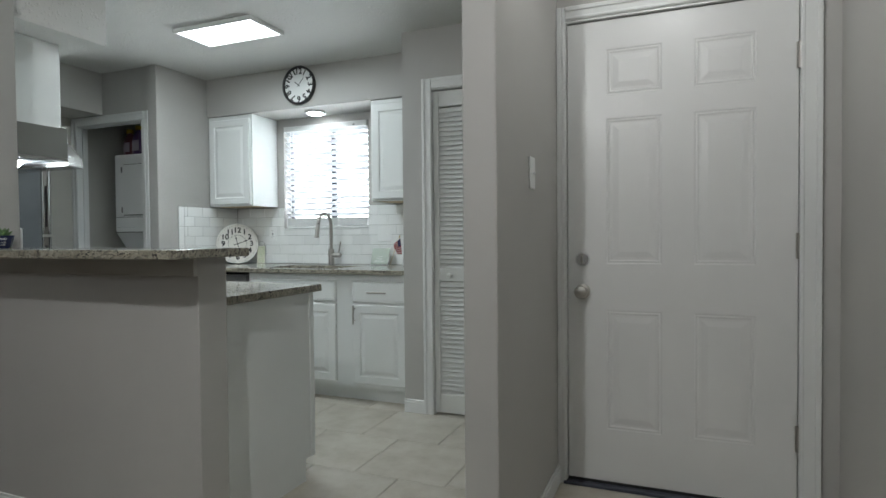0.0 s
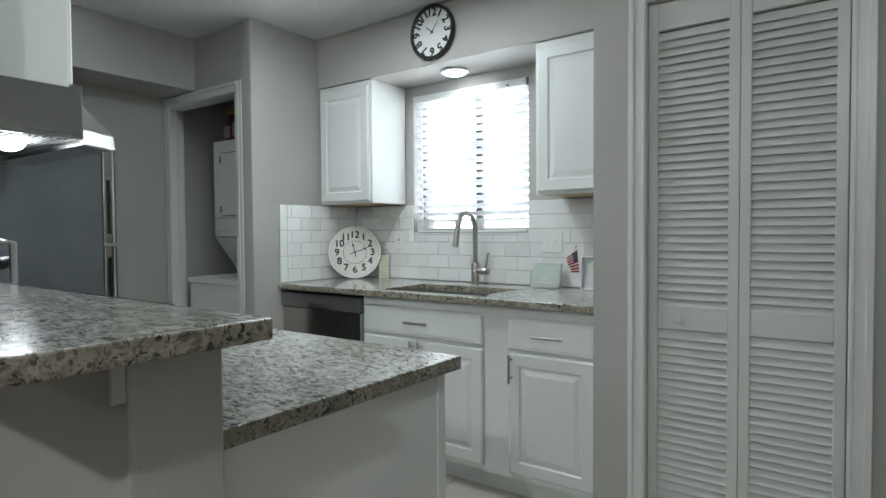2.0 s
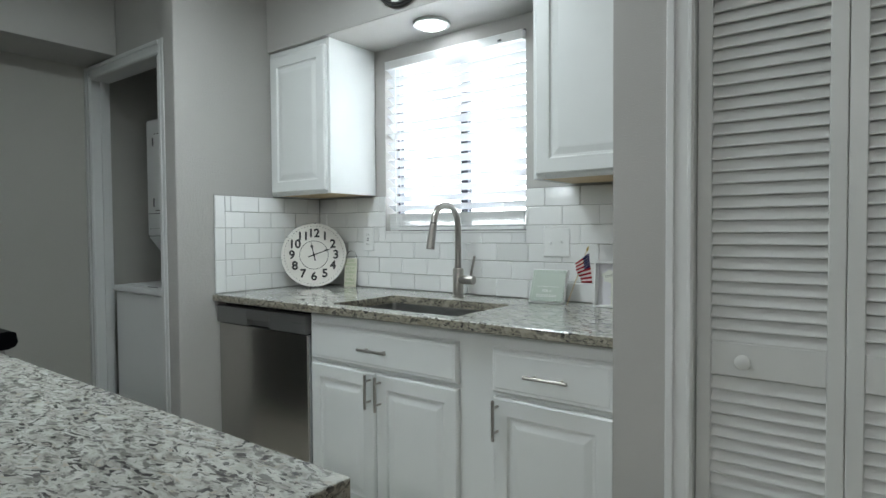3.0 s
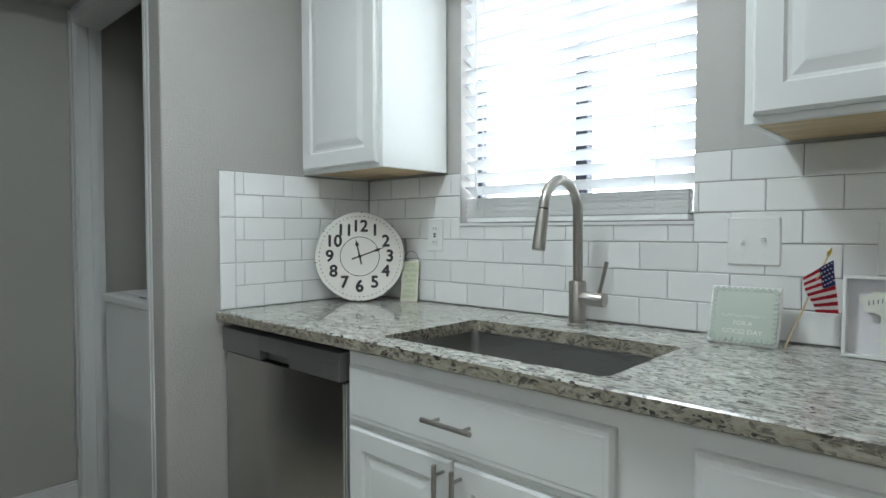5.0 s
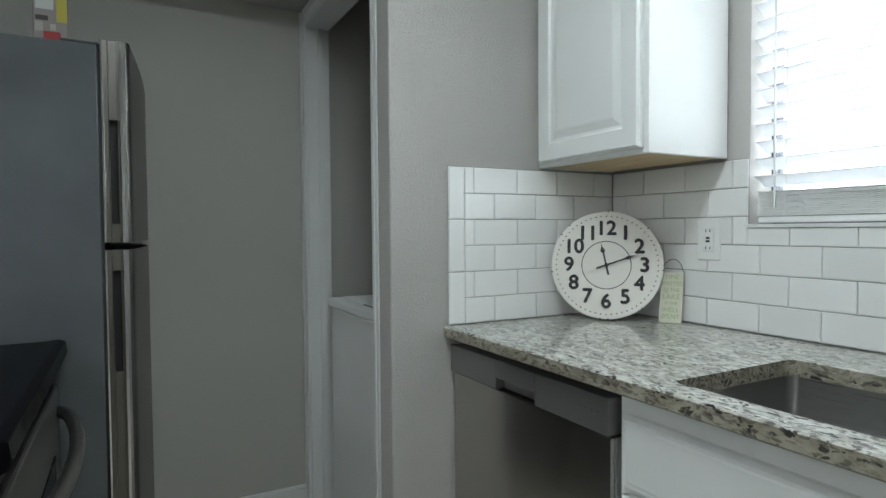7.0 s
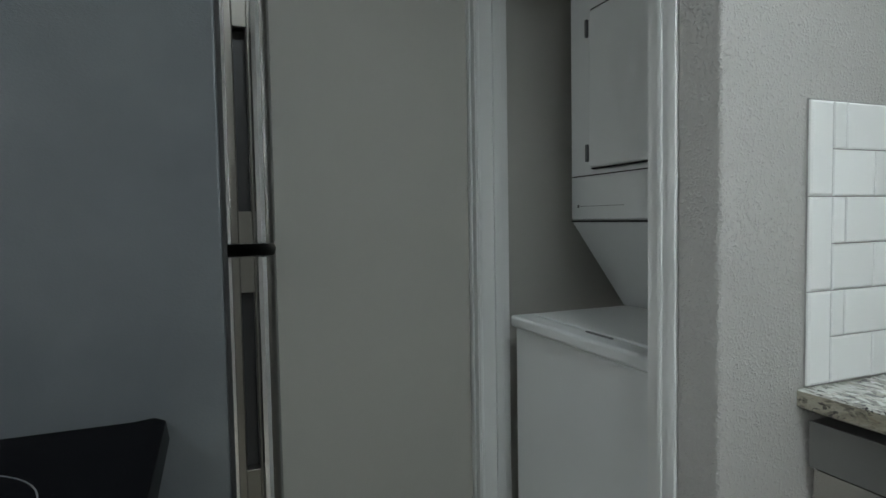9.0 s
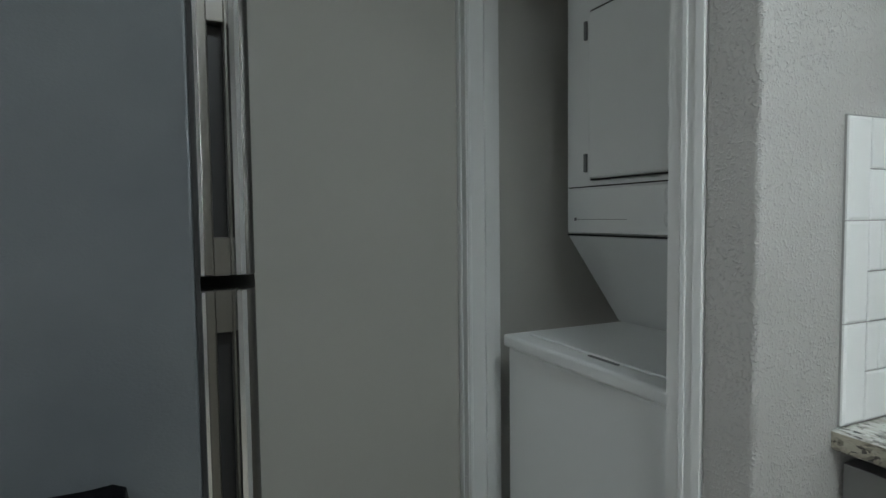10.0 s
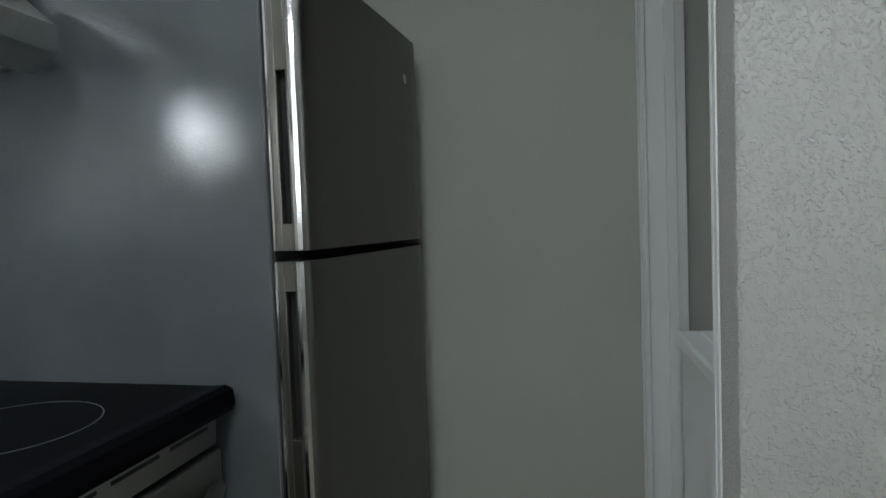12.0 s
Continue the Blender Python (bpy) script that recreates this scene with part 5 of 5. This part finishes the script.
for k in range(13):
    part("stripe", cloth(k / 13, (k + 1) / 13, -0.25, 1.0), M_RED if k % 2 == 0 else M_FWHITE, fl)
part("canton", cloth(-0.01, 0.46, -0.27, 0.30, -0.0014), M_BLUE, fl)
bm = bmesh.new()
for i in range(5):
    for j in range(4):
        p = top_p + down * (0.04 + 0.085 * i) + across * (-0.20 + 0.12 * j + 0.05 * (i % 2)) + Vector((0.2, 1, 0)) * (-0.0032)
        lathe(bm, [(0.0016, 0.0), (0.0012, -0.0004)], p, "y", 5)
part("stars", bm, M_FWHITE, fl)
fl.matrix_basis = pose(-1.712, 4.17, ZC + 0.001)

sb = thing("shadow_box", (0, 0, 0), "white box frame with cut-paper tree scene standing on granite", "picture frame")
M_LILAC = material("white_paper", (0.70, 0.69, 0.72), 0.7)
part("frame", boxes(((-0.105, -0.018, 0.0), (0.105, 0.018, 0.007)), ((-0.105, -0.018, 0.160), (0.105, 0.018, 0.167)), ((-0.105, -0.018, 0.007), (-0.098, 0.018, 0.160)), ((0.098, -0.018, 0.007), (0.105, 0.018, 0.160)), bevel=0.001), M_WHITEPL, sb)
part("back", boxes(((-0.098, 0.012, 0.007), (0.098, 0.016, 0.160))), M_LILAC, sb)
bm = bmesh.new()
random.seed(3)
pts = [(-0.038 + 0.036 * (1 + 0.12 * math.sin(5 * a)) * math.cos(a) * 1.05, 0.113 + 0.024 * (1 + 0.12 * math.sin(7 * a)) * math.sin(a)) for a in [2 * math.pi * k / 28 for k in range(28)]]
prism(bm, pts, "y", -0.008, -0.0055)
box(bm, (-0.041, -0.008, 0.008), (-0.035, -0.0055, 0.10))
box(bm, (-0.050, -0.0085, 0.036), (-0.026, -0.006, 0.040))
box(bm, (-0.034, -0.0085, 0.030), (-0.030, -0.006, 0.046))
part("paper_tree", bm, material("cream_paper", (0.74, 0.75, 0.68), 0.7), sb)
part("letters", boxes(*[((-0.062 + 0.0075 * k, -0.0095, 0.108 + 0.0018 * k), (-0.0605 + 0.0075 * k, -0.008, 0.117 + 0.0018 * k)) for k in range(7)]), M_GREYPL, sb, "row of tiny lettering")
part("paper_bird", boxes(((0.005, -0.010, 0.112), (0.05, -0.007, 0.118)), ((0.03, -0.010, 0.07), (0.045, -0.007, 0.078)), bevel=0.001), M_WHITEPL, sb)
sb.matrix_basis = pose(-1.505, 4.19, ZC, -4, 0, 0)

pl = thing("potted_succulent", (-2.272, 1.845, 1.065), "small green succulent in lettered navy pot on granite bar top", "potted plant")
px, py, pz = -2.272, 1.845, 1.065
part("pot", lathe(bmesh.new(), [(0.027, 0.0), (0.030, 0.003), (0.040, 0.046), (0.041, 0.052), (0.038, 0.052), (0.036, 0.044)], (px, py, pz), "z", 40), M_NAVY, pl, smooth=True)
part("soil", lathe(bmesh.new(), [(0.035, 0.042), (0.023, 0.046)], (px, py, pz), "z", 24), M_SOIL, pl)
FP = Matrix.Translation((0, 0, 0)) @ Matrix.Rotation(radians(52), 4, "Z")
text_mesh("GOOD", 0.013, M_WHITEPL, "lettering", pl, FP @ Matrix.Translation((0, -0.0392, 0.038)) @ Matrix.Rotation(radians(90 - 12), 4, "X"), depth=0.001)
for z, w in ((0.035, 0.021), (0.020, 0.017)):
    bm = bmesh.new()
    for s in range(4):
        c = (s - 1.5) * w / 1.9
        box(bm, (c - w / 5, -0.0495 - 0.0 + (0.05 - z) * 0.2, z - 0.005), (c + w / 5, -0.0478 + (0.05 - z) * 0.2, z - 0.0032))
        box(bm, (c - w / 5, -0.0495 + (0.05 - z) * 0.2, z + 0.0022), (c + w / 5, -0.0478 + (0.05 - z) * 0.2, z + 0.004))
        box(bm, (c - w / 5, -0.0495 + (0.05 - z) * 0.2, z - 0.004), (c - w / 5 + 0.0016, -0.0478 + (0.05 - z) * 0.2, z + 0.003))
    bm.transform(Matrix.Translation((px, py, pz)) @ FP @ Matrix.Scale(0.76, 4))
    part("lettering_bar", bm, M_WHITEPL, pl, "line of white lettering")
random.seed(11)
bm = bmesh.new()
for ring, (cnt, tilt, ln) in enumerate(((9, 28, 0.052), (8, 48, 0.050), (6, 66, 0.044), (3, 82, 0.036))):
    for k in range(cnt):
        a = 2 * math.pi * (k + 0.5 * ring) / cnt + random.uniform(-0.15, 0.15)
        t = radians(tilt + random.uniform(-6, 6))
        base = Vector((px, py, pz + 0.058))
        d = Vector((math.cos(a) * math.cos(t), math.sin(a) * math.cos(t), math.sin(t)))
        curl = Vector((0, 0, 0.010))
        l = ln * random.uniform(0.85, 1.1)
        path = [base + d * l * s + curl * s * s for s in (0, 0.3, 0.6, 0.85, 1.0)]
        tube(bm, path, [0.0035, 0.0072, 0.0078, 0.004, 0.0006], 7)
for v in bm.verts:
    v.co = Vector((px, py, pz)) + (v.co - Vector((px, py, pz))) * 0.76
part("leaves", bm, M_LEAF, pl, "thick pointed green leaves", smooth=True)

# ---- tiles, wall then floor ----
TILES = {}


def tile_piece(name, size, axis, depth, ease, mat, parent, place):
    """place: the low corner of the piece's back. axis: the way its face looks."""
    key = (name, axis, round(size[0], 4), round(size[1], 4), depth)
    if key not in TILES:
        w, h = size
        back = [(0, 0), (w, 0), (w, h), (0, h)]
        levels = [(0.0, 0.0), (0.0, depth - ease * 0.6), (ease, depth)]
        me = bpy.data.meshes.new(name)
        verts, faces = [], []
        for inset, d in levels:
            for p, q in back:
                p = inset if p == 0 else w - inset
                q = inset if q == 0 else h - inset
                verts.append({"-y": (p, -d, q), "+x": (d, p, q), "+z": (p, q, d)}[axis])
        for l in range(2):
            for k in range(4):
                faces.append((4 * l + k, 4 * l + (k + 1) % 4, 4 * l + 4 + (k + 1) % 4, 4 * l + 4 + k))
        faces.append((8, 9, 10, 11))
        me.from_pydata(verts, [], faces)
        bmx = bmesh.new()
        bmx.from_mesh(me)
        bmesh.ops.recalc_face_normals(bmx, faces=bmx.faces)
        bmx.to_mesh(me)
        bmx.free()
        me.materials.append(mat)
        TILES[key] = me
    ob = new(name, TILES[key])
    ob.parent = parent
    ob.location = Vector(place) - ORIGIN[parent.name]
    return ob


PITCH, ROW, GAP = 0.1535, 0.0758, 0.0017
random.seed(21)


def run(lo, hi, first, put):
    """Pieces between lo and hi with joints at first + k * PITCH."""
    k = math.ceil((lo - first) / PITCH - 1e-6)
    cuts = [lo] + [first + PITCH * i for i in range(k, k + 30) if lo + 0.006 < first + PITCH * i < hi - 0.006] + [hi]
    for a, b in zip(cuts, cuts[1:]):
        put(a + GAP / 2, b - a - GAP)


for r in range(6):
    z0 = ZC + 0.003 + ROW * r
    phase = -1.930 + (0.0 if r % 2 == 0 else PITCH / 2)
    h = ROW - GAP
    if z0 + h < 1.155:
        spans = [(XS + 0.012, XP - 0.001, h)]
    elif z0 < 1.15:
        spans = [(XS + 0.012, -2.731, h), (-2.731, -1.942, 1.1585 - z0), (-1.942, XP - 0.001, h)]
    else:
        spans = [(XS + 0.012, -2.731, h), (-1.942, XP - 0.001, h)]
    for lo, hi, hh in spans:
        run(lo, hi, phase, lambda a, w: tile_piece("tile", (w, hh), "-y", 0.0045 + random.choice((0, 0.0004)), 0.0025, M_TILE, splash, (a, YW - 0.004, z0)))
    first = 3.692 + (0.031 if r % 2 else 0.102)
    run(3.692, YW - 0.006, first, lambda a, w: tile_piece("tile", (w, h), "+x", 0.0045 + random.choice((0, 0.0004)), 0.0025, M_TILE, splash, (XS + 0.004, a, z0)))
for k in range(3):
    tile_piece("tile", (0.052, 2 * ROW - GAP), "+x", 0.0055, 0.004, M_TILE, splash, (XS + 0.004, 3.639, ZC + 0.003 + 2 * ROW * k))

floor_ob = bpy.data.objects["floor"]
FT = 0.457
for i in range(-10, 4):
    for j in range(0, 8):
        x0, y0 = 0.02 + FT * i + (FT / 2 if j % 2 else 0), 1.303 + FT * j - 0.0
        x1, y1 = x0 + FT - 0.004, y0 + FT - 0.004
        x0, x1 = max(x0, XF), min(x1, XE)
        if j == 0:
            x0 = max(x0, -1.697)
        elif j == 1 and x0 < -1.7:
            if y1 < YK and x1 < -2.31:
                continue
        y1 = min(y1, YW)
        if x1 - x0 < 0.03 or y1 - y0 < 0.03:
            continue
        tile_piece("floor_tile", (x1 - x0, y1 - y0), "+z", 0.008, 0.003, M_FLOOR, floor_ob, (x0, y0, -0.008))
